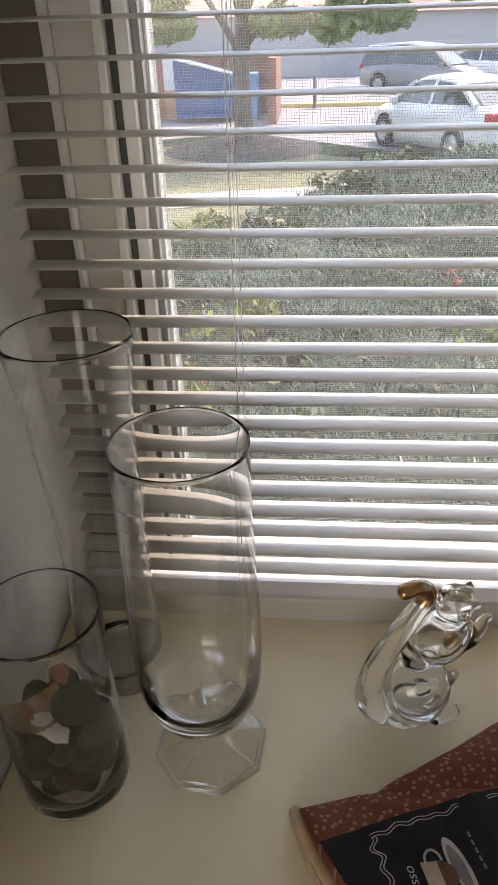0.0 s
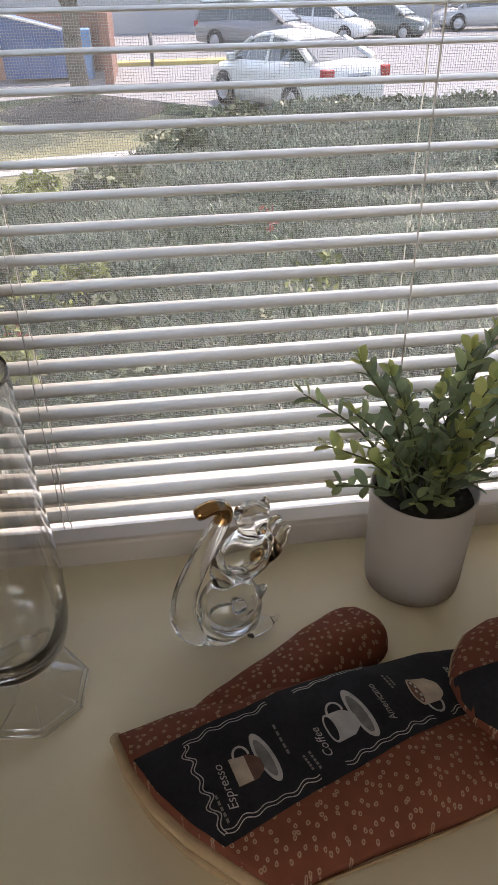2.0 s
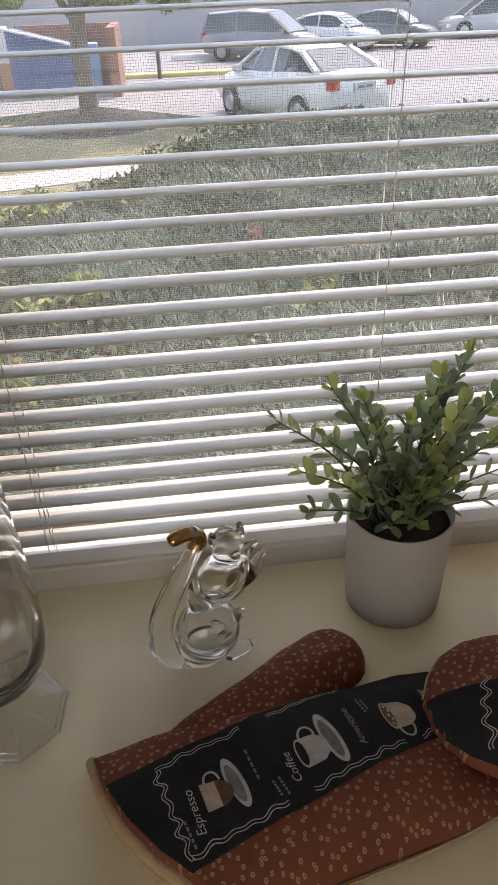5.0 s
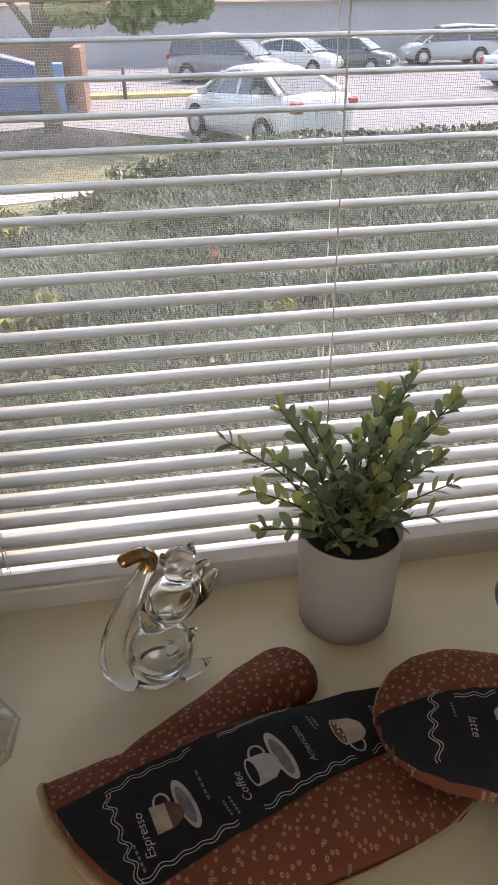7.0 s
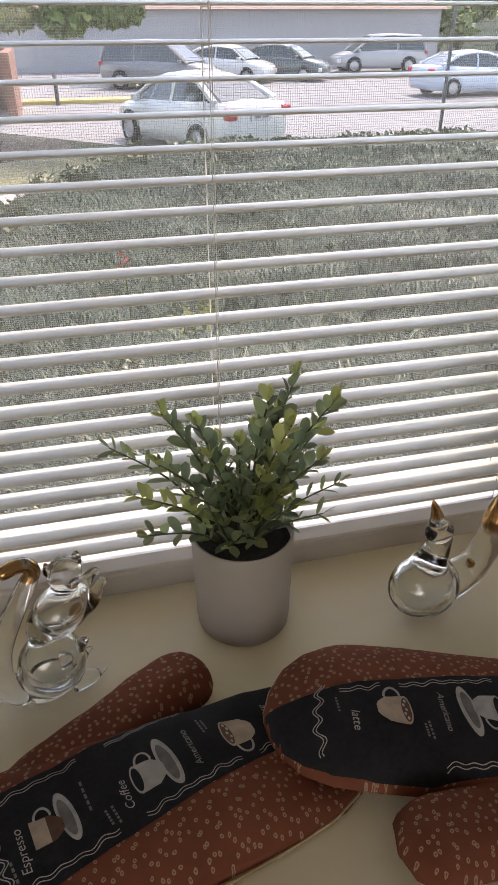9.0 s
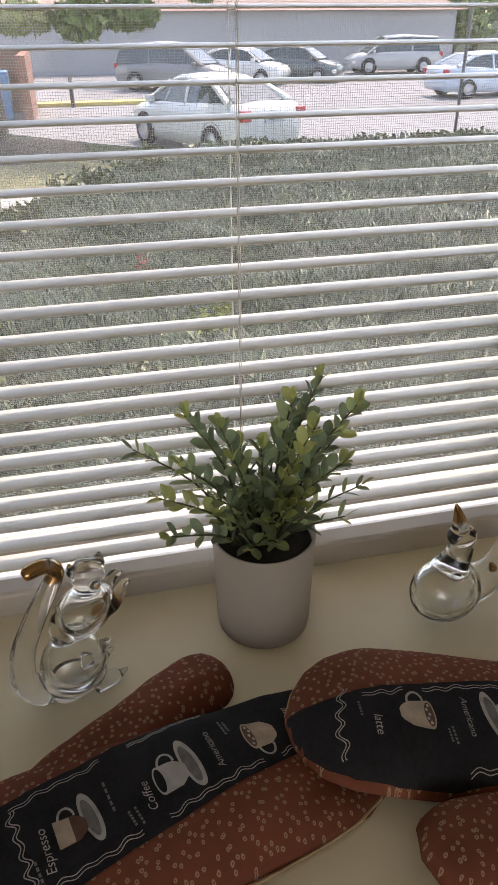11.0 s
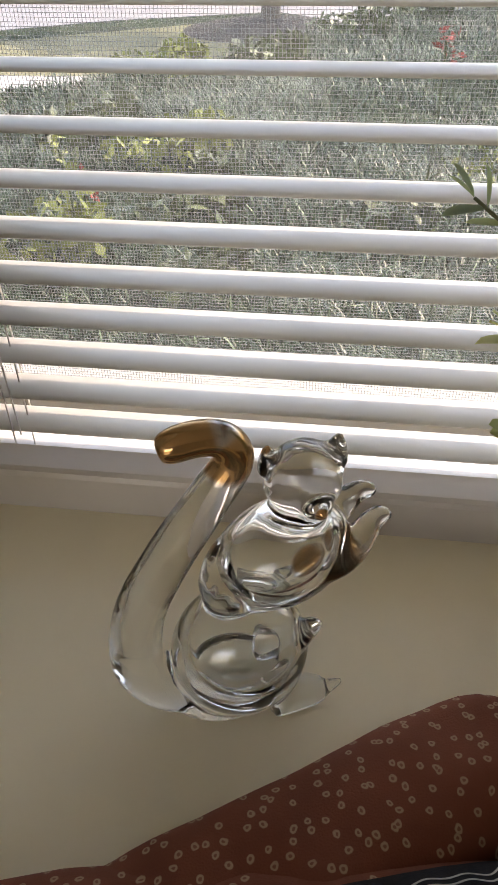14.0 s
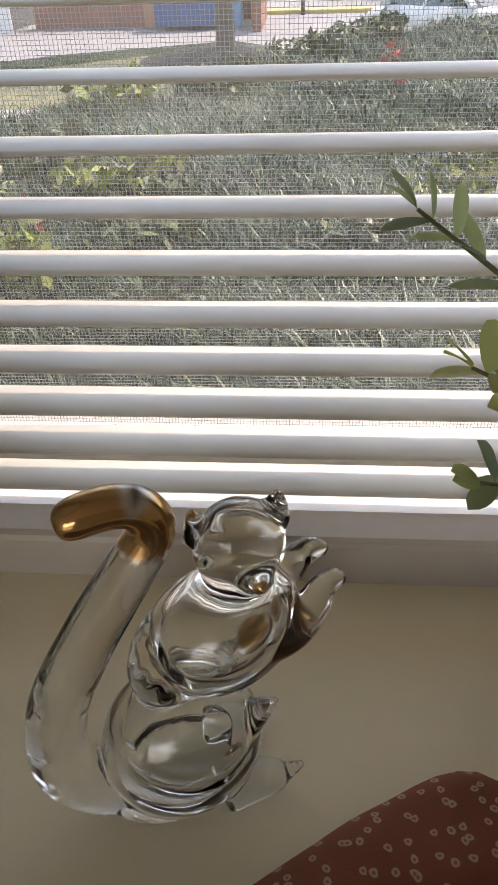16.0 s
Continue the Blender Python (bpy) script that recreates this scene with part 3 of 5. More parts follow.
vase = thing("glass_vase", "tall clear flared glass vase in the sill corner", "vase", (-0.0215, 0.4560, 0.0003))
part("vessel", lathe([(0.0, 0.0), (0.030, 0.0), (0.0338, 0.0008), (0.0352, 0.0040), (0.0350, 0.0100), (0.0338, 0.0250), (0.0318, 0.0600), (0.0310, 0.0950), (0.0312, 0.1350), (0.0320, 0.1700), (0.0335, 0.2050), (0.0356, 0.2400), (0.0385, 0.2700), (0.0413, 0.2925), (0.0415, 0.2952), (0.0412, 0.2963), (0.0410, 0.2965), (0.0407, 0.2962), (0.0405, 0.2950), (0.0402, 0.2920), (0.0375, 0.2700), (0.0346, 0.2400), (0.0325, 0.2050), (0.0310, 0.1700), (0.0302, 0.1350), (0.0300, 0.0950), (0.0308, 0.0600), (0.0318, 0.0300), (0.0316, 0.0210), (0.0300, 0.0165), (0.026, 0.0150), (0.0, 0.0148)], 80), M_GLASS, vase, smooth=True)

# shells and stones inside the tumbler
M_SHELL = [mat("tan_shell", (0.42, 0.27, 0.17), 0.45, var=0.35, scale=110), mat("orange_shell", (0.45, 0.17, 0.08), 0.45, var=0.35, scale=130), mat("white_shell", (0.68, 0.65, 0.60), 0.5, var=0.2, scale=120), mat("dark_stone", (0.012, 0.012, 0.013), 0.9, spec=0.15, var=0.5, scale=80), mat("brown_stone", (0.030, 0.020, 0.015), 0.9, spec=0.15, var=0.5, scale=70)]


def shell_mesh(r, ribs=13):
    """A ribbed cockle half."""
    b = bmesh.new()
    n, m = 40, 9
    for side, off in ((1, 0.0), (-1, -0.0014)):
        rows = []
        for j in range(m + 1):
            t = j / m
            row = []
            for i in range(n + 1):
                a = math.pi * (0.08 + 0.84 * i / n)
                rr = r * t * (1 + 0.03 * math.cos(ribs * 2 * math.pi * i / n))
                row.append(b.verts.new((rr * math.cos(a), rr * math.sin(a) * 1.05, r * 0.5 * math.sin(math.pi * (0.15 + 0.85 * t) * 0.95) * (1 - 0.25 * t) + off)))
            rows.append(row)
        for p, q in zip(rows, rows[1:]):
            for i in range(n):
                b.faces.new((p[i], p[i + 1], q[i + 1], q[i]))
    return b


def stone_mesh(sx, sy, sz, seed):
    b = bmesh.new()
    bmesh.ops.create_icosphere(b, subdivisions=3, radius=1)
    for v in b.verts:
        k = 1 + 0.16 * noise.noise(v.co * 1.4 + Vector((seed, 0, 0)))
        v.co = Vector((v.co.x * sx * k, v.co.y * sy * k, v.co.z * sz * k))
    return b


CONTENT = [("shell", 0.0215, 0, (-0.011, -0.008, 0.094), (-152, 8, 15)), ("shell", 0.0145, 1, (-0.011, -0.006, 0.091), (-140, -8, 60)), ("stone", (0.0155, 0.0085, 0.0235), 3, (0.015, -0.010, 0.088), (12, 14, 15)),
           ("shell", 0.0125, 2, (-0.005, -0.021, 0.074), (58, 12, -8)), ("shell", 0.013, 4, (0.010, -0.021, 0.066), (66, -20, 25)), ("shell", 0.012, 1, (0.008, 0.004, 0.098), (30, 20, 120)), ("shell", 0.009, 2, (0.006, -0.024, 0.072), (80, 30, 30))]
rc = random.Random(21)
for ring, zc in enumerate((0.0225, 0.0345, 0.0465, 0.0585, 0.0690)):
    for q in range(7 if ring < 4 else 4):
        a = q * 2 * math.pi / 7 + ring * 0.45
        rr = 0.0233 if ring < 4 else 0.0225
        CONTENT.append(("stone", (rc.uniform(0.0098, 0.0112), rc.uniform(0.0100, 0.0112), rc.uniform(0.0066, 0.0080)), rc.choice((3, 4, 4)), (rr * math.cos(a), rr * math.sin(a), zc), (rc.uniform(-14, 14), rc.uniform(-14, 14), math.degrees(a))))
    CONTENT.append(("stone", (0.0125, 0.0125, 0.0070), 3, (0.0, 0.0, zc - 0.001), (0, 0, 30 * ring)))
for i, (kind_, size, mi, at, rot) in enumerate(CONTENT):
    bm_ = shell_mesh(size) if kind_ == "shell" else stone_mesh(*size, i * 3.1)
    ob = finish("sea_shell" if kind_ == "shell" else "pebble", bm_, M_SHELL[mi], smooth=True)
    colour = ("tan", "orange brown", "whitish", "dark grey", "dark brown")[mi]
    tagged(ob, (colour + " ribbed sea shell inside the glass tumbler") if kind_ == "shell" else (colour + " smooth pebble inside the glass tumbler"), "shell" if kind_ == "shell" else "pebble", "shells and pebbles in the tumbler")
    ob.matrix_basis = pose(-0.0315 + at[0], 0.3570 + at[1], at[2], *rot)

# ---- potted plant ----
POT = (0.3735, 0.4620, 0.0)
pot = thing("plant_pot", "round matt white ceramic pot with tapered sides", "plant pot", POT)
part("pot_body", lathe([(0.0, 0.0), (0.0378, 0.0), (0.0396, 0.0015), (0.0404, 0.01), (0.0426, 0.0960), (0.0426, 0.0978), (0.0417, 0.0987), (0.0406, 0.0978), (0.0400, 0.084), (0.0, 0.084)], 64), M_POT, pot, smooth=True)
plant = thing("artificial_plant", "bushy green artificial plant with small oval leaves", "plant", (POT[0], POT[1], 0.0845))
b = lathe([(0.0398, 0.0), (0.0398, 0.002), (0.030, 0.0045), (0.015, 0.0035), (0.0, 0.005)], 40)
part("soil", b, M_SOIL, plant, "dark soil", smooth=True)


def leaf_mesh(length, width):
    b = bmesh.new()
    n = 7
    rows = []
    for i in range(n + 1):
        t = i / n
        w = width * 0.5 * (math.sin(math.pi * min(1, t ** 0.85)) ** 0.58 if 0 < t < 1 else 0.0) * (0.72 + 0.5 * t)
        zc = 0.16 * length * math.sin(t * 1.9)
        if i in (0, n):
            rows.append([b.verts.new((t * length, 0, zc))])
        else:
            rows.append([b.verts.new((t * length, s * w, zc + 0.10 * width * abs(s))) for s in (-1, -0.5, 0, 0.5, 1)])
    for p, q in zip(rows, rows[1:]):
        if len(p) == 1:
            for i in range(4):
                b.faces.new((p[0], q[i], q[i + 1]))
        elif len(q) == 1:
            for i in range(4):
                b.faces.new((p[i], q[0], p[i + 1]))
        else:
            for i in range(4):
                b.faces.new((p[i], q[i], q[i + 1], p[i + 1]))
    return b


leaf_first = part("leaf", leaf_mesh(0.0180, 0.0096), M_LEAF, plant, smooth=True)
leaf_thin = part("leaf", leaf_mesh(0.0175, 0.0046), M_LEAF, plant, smooth=True)
leaf_new = part("leaf", leaf_mesh(0.0165, 0.0094), M_LEAF_NEW, plant, "young yellow green leaf", smooth=True)
used = [False, False, False]
rp = random.Random(11)


def put_leaf(thin, at, direction, roll, size):
    src = (leaf_first, leaf_thin, leaf_new)[thin]
    ob = src
    if used[thin]:
        ob = new("leaf", src.data)
        ob.parent = plant
        if thin == 2:
            tagged(ob, "young yellow green leaf")
    used[thin] = True
    q = Vector(direction).to_track_quat("X", "Z").to_matrix().to_4x4()
    ob.matrix_basis = Matrix.Translation(at) @ q @ Matrix.Rotation(roll, 4, "X") @ Matrix.Scale(size, 4)


# stem tips (from the soil's middle), and the kind of leaf: 0 full grown, 1 narrow, 2 young
TIPS = [((0.052, 0.030, 0.133), 0), ((0.024, 0.010, 0.127), 0), ((0.074, 0.000, 0.124), 0), ((-0.058, 0.010, 0.124), 0), ((-0.031, 0.020, 0.106), 0), ((-0.098, 0.010, 0.100), 1), ((-0.083, -0.010, 0.066), 2), ((-0.078, -0.020, 0.036), 0),
        ((0.082, 0.000, 0.044), 1), ((0.066, -0.010, 0.022), 1), ((0.027, -0.025, 0.060), 2), ((-0.005, -0.010, 0.102), 0), ((0.069, 0.020, 0.086), 0), ((0.036, -0.010, 0.112), 2), ((-0.025, 0.000, 0.088), 0), ((-0.018, -0.028, 0.018), 0),
        ((0.005, -0.029, 0.020), 0), ((-0.066, -0.010, 0.094), 0), ((0.037, 0.030, 0.104), 0), ((0.060, -0.015, 0.081), 0), ((-0.040, -0.015, 0.062), 0), ((0.010, -0.020, 0.077), 0), ((-0.015, 0.025, 0.084), 0), ((0.018, 0.032, 0.088), 0),
        ((0.045, -0.005, 0.060), 0), ((-0.005, -0.027, 0.042), 0), ((0.038, -0.020, 0.040), 0)]
for tip, thin in TIPS:
    tip = Vector((tip[0], tip[1], tip[2] * 0.98 + 0.002))
    root = Vector((tip.x * 0.22, tip.y * 0.22, 0.002))
    mid = root.lerp(tip, 0.5) + Vector((-tip.x * 0.10, -tip.y * 0.10, tip.z * 0.10))
    pts = spline([root, mid, tip], 12)
    part("stem", tube(pts, [0.0013 - 0.00007 * i for i in range(12)], 6), M_STEM, plant, smooth=True)
    total = sum((pts[i + 1] - pts[i]).length for i in range(11))
    n = max(3, int(total / 0.0118))
    turn = rp.uniform(0, 3)
    for i in range(n):
        s = 0.20 + 0.78 * (i + 0.5) / n
        f = s * 11
        p = pts[int(f)].lerp(pts[min(int(f) + 1, 11)], f - int(f))
        d = (pts[min(int(f) + 1, 11)] - pts[int(f)]).normalized()
        side = d.cross(Vector((0.2, 0.3, 0.93))).normalized()
        turn += 1.45 + rp.uniform(-0.3, 0.3)
        young = 2 if thin == 2 or (thin == 0 and i == n - 1 and tip.z > 0.07) else thin
        for e in (0, math.pi):
            out = Matrix.Rotation(turn + e, 3, d) @ side
            put_leaf(young, p, out * 1.0 + d * rp.uniform(0.5, 1.15) + Vector((0, 0, 0.1)), rp.uniform(-0.5, 0.5), rp.uniform(0.85, 1.22) * (1.16 - 0.38 * s))
    end = 1 if thin == 1 else 2
    put_leaf(end, tip, (tip - pts[9]).normalized() + Vector((0.1, 0, 0.1)), rp.uniform(-0.5, 0.5), 0.70)
    put_leaf(end, tip, (tip - pts[9]).normalized() + Vector((-0.45, -0.3, 0.1)), rp.uniform(-0.5, 0.5), 0.62)


# ---- oven mitts ----
def interp(x, xs, ys):
    return float(np.interp(x, xs, ys))


UPPER = ([-0.02, 0.02, 0.07, 0.12, 0.16, 0.205, 0.230, 0.248, 0.260, 0.266, 0.270], [0.058, 0.058, 0.052, 0.043, 0.036, 0.033, 0.027, 0.018, 0.007, -0.006, -0.024])
LOWER = ([-0.02, 0.02, 0.07, 0.11, 0.15, 0.185, 0.212, 0.235, 0.252, 0.263, 0.270], [-0.074, -0.075, -0.077, -0.080, -0.083, -0.084, -0.083, -0.077, -0.065, -0.047, -0.024])
PANEL_HI = ([-0.02, 0.05, 0.10, 0.18, 0.23, 0.27], [0.0195, 0.0260, 0.0310, 0.0350, 0.0400, 0.0400])
PANEL_LO = ([-0.02, 0.056, 0.112, 0.20, 0.24, 0.27], [-0.0510, -0.0440, -0.0400, -0.0310, -0.0245, -0.0200])
CUFF = ([-0.090, -0.075, -0.053, -0.030, -0.005, 0.024, 0.056, 0.070], [0.0500, 0.0360, 0.0168, 0.0005, -0.0118, -0.0195, -0.0215, -0.0215])
U0, U1 = -0.018, 0.2695


def mitt(at, angle, lift, thick, label):
    """A padded oven mitt lying flat; u runs from cuff to finger tips, v towards the thumb."""
    root = thing("oven_mitt", label, "oven mitt", at, angle, "pair of oven mitts")

    def cuff(v):
        return interp(v, *CUFF)

    def top(u, v):
        lo, hi = interp(u, *LOWER), interp(u, *UPPER)
        s = max(-1, min(1, (v - lo) / max(1e-5, hi - lo) * 2 - 1))
        end = min(1.0, max(0.0, (U1 - u) / 0.05))
        puff = thick(u) * (1 - abs(s) ** 3.4) ** 0.55 * (0.25 + 0.75 * end ** 0.6)
        wrinkle = 0.0019 * noise.noise(Vector((u * 34, v * 34, at[0] * 9))) + 0.0008 * noise.noise(Vector((u * 110, v * 110, 3)))
        return lift(u) + 0.003 + puff + wrinkle * min(1, (1 - abs(s)) * 5)

    def U(t, v):
        a = cuff(v)
        return a + (U1 - a) * t

    n, m = 84, 40
    def sheet(v0s, v1s, t0, t1, off, material, name, parent, rim=True, nn=n, mm=m, lab=""):
        b = bmesh.new()
        grid = []
        for i in range(nn + 1):
            t = t0 + (t1 - t0) * i / nn
            t = 1 - (1 - t) ** 1.35 if rim else t
            row = []
            ur = 0.0 + (U1 - 0.0) * t
            lo, hi = interp(ur, *LOWER), interp(ur, *UPPER)
            a, c = v0s(lo, hi, ur), v1s(lo, hi, ur)
            for j in range(mm + 1):
                w = j / mm
                if rim:
                    w = 0.5 - 0.5 * math.cos(math.pi * w)
                v = a + (c - a) * w
                u = U(t, v)
                row.append(b.verts.new((u, v, top(min(u, U1), v) + off)))
            grid.append(row)
        for p, q in zip(grid, grid[1:]):
            for j in range(mm):
                b.faces.new((p[j], q[j], q[j + 1], p[j + 1]))
        if rim:
            low = [[b.verts.new((w.co.x, w.co.y, lift(min(w.co.x, U1)) + 0.0015)) for w in row] for row in (grid[0], grid[-1])]
            lowl = [b.verts.new((row[0].co.x, row[0].co.y, lift(min(row[0].co.x, U1)) + 0.0015)) for row in grid]
            lowr = [b.verts.new((row[-1].co.x, row[-1].co.y, lift(min(row[-1].co.x, U1)) + 0.0015)) for row in grid]
            for i in range(nn):
                b.faces.new((grid[i][0], lowl[i], lowl[i + 1], grid[i + 1][0]))
                b.faces.new((grid[i][-1], grid[i + 1][-1], lowr[i + 1], lowr[i]))
            for row, l in ((grid[0], low[0]), (grid[-1], low[1])):
                for j in range(mm):
                    b.faces.new((row[j], row[j + 1], l[j + 1], l[j]))
            bmesh.ops.remove_doubles(b, verts=b.verts[:], dist=0.00002)
        bmesh.ops.recalc_face_normals(b, faces=b.faces[:])
        return part(name, b, material, parent, lab, smooth=True)

    sheet(lambda lo, hi, u: lo, lambda lo, hi, u: hi, 0, 1, 0.0, M_RUST, "body", root)
    band = sheet(lambda lo, hi, u: max(interp(u, *PANEL_LO), lo + 0.001), lambda lo, hi, u: min(interp(u, *PANEL_HI), hi - 0.001), 0.003, 0.996, 0.0007, M_BLACK, "printed_panel", root, rim=False, lab="black cotton panel with coffee print")

    # thumb: a rounded lobe lying beside the palm
    b = bmesh.new()
    axis = spline([(0.030, 0.030, 0), (0.085, 0.043, 0), (0.136, 0.0585, 0), (0.193, 0.0715, 0)], 26)
    rows = []
    for i, c in enumerate(axis):
        t = i / 25
        d = (axis[min(i + 1, 25)] - axis[max(i - 1, 0)]).normalized()
        nrm = Vector((-d.y, d.x, 0))
        half = (0.0265 + 0.002 * math.sin(t * 3)) * (1 - max(0, (t - 0.80) / 0.2) ** 2.4) ** 0.5 if t < 1 else 0.0006
        row = []
        for j in range(15):
            s = -1 + 2 * j / 14
            p = c + nrm * half * s
            z = lift(p.x) + 0.0025 + (0.0215 * (half / 0.0265)) * max(0, 1 - abs(s) ** 3) ** 0.55 + 0.0036 * noise.noise(Vector((p.x * 46, p.y * 60, 5 + at[0])))
            row.append(b.verts.new((p.x, p.y, z)))
        for j in range(13, 0, -1):
            s = -1 + 2 * j / 14
            p = c + nrm * half * s
            row.append(b.verts.new((p.x, p.y, lift(p.x) + 0.001)))
        rows.append(row)
    for p, q in zip(rows, rows[1:]):
        for j in range(len(p)):
            k2 = (j + 1) % len(p)
            b.faces.new((p[j], p[k2], q[k2], q[j]))
    b.faces.new(rows[-1])
    bmesh.ops.recalc_face_normals(b, faces=b.faces[:])
    part("thumb", b, M_RUST, root, smooth=True)

    # bound cuff edge, stitched
    pts = []
    for i in range(25):
        v = 0.057 - 0.131 * i / 24
        u = cuff(v)
        pts.append((u - 0.001, v, (top(u + 0.004, v) + lift(0)) * 0.5 + 0.002))
    part("cuff_binding", tube(pts, 0.0048, 10), M_BIND, root, "tan cloth binding round the cuff", smooth=True)
    pts2 = [(p[0], p[1], lift(0) + 0.004) for p in pts]
    part("cuff_binding", tube(pts2, 0.0042, 8), M_BIND, root, "tan cloth binding round the cuff", smooth=True)
    # piped seam round the edge
    edge = []
    for i in range(60):
        t = i / 59
        u = 0.02 + (U1 - 0.021) * math.sin(t * math.pi / 2)
        edge.append((u, interp(u, *LOWER) - 0.0006, lift(u) + 0.0035))
    part("seam", tube(edge, 0.0012, 6), M_BIND, root, "pale piped edge seam", smooth=True)

    # printed motifs lie on the panel
    def printed(name, polys, material):
        b = bmesh.new()
        for poly in polys:
            try:
                b.faces.new([b.verts.new((u, v, 0)) for u, v in poly])
            except ValueError:
                pass
        bmesh.ops.triangulate(b, faces=b.faces[:])
        for _ in range(2):
            long = [e for e in b.edges if e.calc_length() > 0.006]
            if long:
                bmesh.ops.subdivide_edges(b, edges=long, cuts=1)
                bmesh.ops.triangulate(b, faces=[f for f in b.faces if len(f.verts) > 3])
        for v in b.verts:
            v.co.z = top(v.co.x, v.co.y) + PRINT_Z[name]
        for f in b.faces:
            if f.normal.z < 0:
                f.normal_flip()
        return part(name, b, material, band)

    def ell(u, v, ru, rv, rot=0.0, n=26):
        c, s = math.cos(rot), math.sin(rot)
        return [(u + ru * math.cos(a) * c - rv * math.sin(a) * s, v + ru * math.cos(a) * s + rv * math.sin(a) * c) for a in (2 * math.pi * i / n for i in range(n))]

    def ribbon(pts, w):
        out = []
        for p, q in zip(pts, pts[1:]):
            d = Vector((q[0] - p[0], q[1] - p[1]))
            if d.length < 1e-7:
                continue
            nn = Vector((-d.y, d.x)).normalized() * w / 2
            out.append([(p[0] - nn.x, p[1] - nn.y), (q[0] - nn.x, q[1] - nn.y), (q[0] + nn.x, q[1] + nn.y), (p[0] + nn.x, p[1] + nn.y)])
        return out

    def cup(u, v, sa, drink, saucer=True, flip=1):
        if saucer:
            printed("saucer", [ell(u + 0.55 * sa, v + 0.15 * sa * flip, 0.30 * sa, 0.98 * sa, 0.12)], M_PRINT)
            printed("saucer_shade", [ell(u + 0.53 * sa, v + 0.12 * sa * flip, 0.19 * sa, 0.74 * sa, 0.12)], M_FAINT)
        side = [(-0.60, 0.52), (0.05, 0.46), (0.30, 0.28), (0.38, 0.15)]
        body = [(u + a * sa, v - h * sa) for a, h in side] + [(u + a * sa, v + h * sa) for a, h in side[::-1]]
        printed("cup_print", [body], M_PRINT3 if drink == "espresso" else M_PRINT2 if drink == "latte" else M_PRINT)
        if drink == "espresso":
            printed("foam_print", [[(u - 0.66 * sa, v - 0.50 * sa), (u - 0.12 * sa, v - 0.46 * sa), (u - 0.12 * sa, v + 0.46 * sa), (u - 0.66 * sa, v + 0.50 * sa)]], M_PRINT2)
        else:
            printed("rim_print", [ell(u - 0.58 * sa, v, 0.20 * sa, 0.52 * sa)], M_PRINT if drink == "coffee" else M_PRINT2)
            printed("coffee_print", [ell(u - 0.58 * sa, v, 0.15 * sa, 0.44 * sa)], M_BLACK if drink == "coffee" else M_PRINT3)
        if drink == "latte":
            printed("froth_print", [ell(u - 0.58 * sa + 0.07 * sa * (i % 2), v + 0.16 * sa * (i - 2), 0.045 * sa, 0.06 * sa, n=10) for i in range(5)], M_PRINT)
        printed("handle_print", ribbon([(u - 0.20 * sa + 0.27 * sa * math.cos(a), v + flip * (0.46 * sa + 0.36 * sa * math.sin(a))) for a in (math.pi * i / 12 for i in range(13))], 0.08 * sa), M_PRINT)

    cup(0.0470, -0.0140, 0.0185, "espresso")
    cup(0.1150, -0.0120, 0.0200, "coffee")
    cup(0.1840, -0.0080, 0.0215, "latte", False, -1)
    # wavy chalk border: across at the cuff and along both sides
    for off in (0.0, 0.0022):
        printed("chalk_border", ribbon([(0.0130 - 0.065 * v + off + 0.0026 * math.sin(v * 520) * (0.7 + 0.3 * math.sin(v * 190)), v) for v in (-0.0440 + 0.060 * i / 60 for i in range(61))], 0.0007), M_PRINT)
        for u0, u1, side in ((0.013, 0.074, 1), (0.094, 0.152, 1), (0.017, 0.082, -1), (0.100, 0.172, -1), (0.186, 0.216, -1)):
            edge_v = PANEL_HI if side > 0 else PANEL_LO
            printed("chalk_border", ribbon([(u, interp(u, *edge_v) - side * (0.0042 + off) + 0.0011 * math.sin(u * 230) * math.sin(u * 75) + 0.0008 * math.sin(u * 460)) for u in (u0 + (u1 - u0) * i / 44 for i in range(45))], 0.0006), M_PRINT)
        printed("chalk_border", ribbon([(0.236 - off - 0.20 * abs(v) + 0.0024 * math.sin(v * 480), v) for v in (-0.030 + 0.048 * i / 50 for i in range(51))], 0.0007), M_PRINT)

    def words(text, u, v, size, material, slant=0.25, turn=0.0):
        cu = bpy.data.curves.new("lettering", "FONT")
        cu.body, cu.size, cu.shear, cu.align_x, cu.align_y = text, size, slant, "CENTER", "CENTER"
        cu.resolution_u = 3
        tmp = bpy.data.objects.new("tmp", cu)
        me = tmp.to_mesh()
        b = bmesh.new()
        b.from_mesh(me)
        tmp.to_mesh_clear()
        bpy.data.objects.remove(tmp)
        c, s = math.cos(turn), math.sin(turn)
        for w in b.verts:
            a, h = w.co.x * c - w.co.y * s, w.co.x * s + w.co.y * c
            uu, vv = u - h, v + a
            w.co = Vector((uu, vv, top(uu, vv) + 0.0014))
        for f in b.faces:
            f.normal_update()
            if f.normal.z < 0:
                f.normal_flip()
        part("lettering", b, material, band)

    words("Espresso", 0.0275, -0.0200, 0.0082, M_PRINT)
    words("Coffee", 0.0935, -0.0180, 0.0080, M_PRINT)
    words("Americano", 0.1440, -0.0080, 0.0068, M_DIM)
    words("latte", 0.2080, 0.000, 0.0085, M_PRINT)
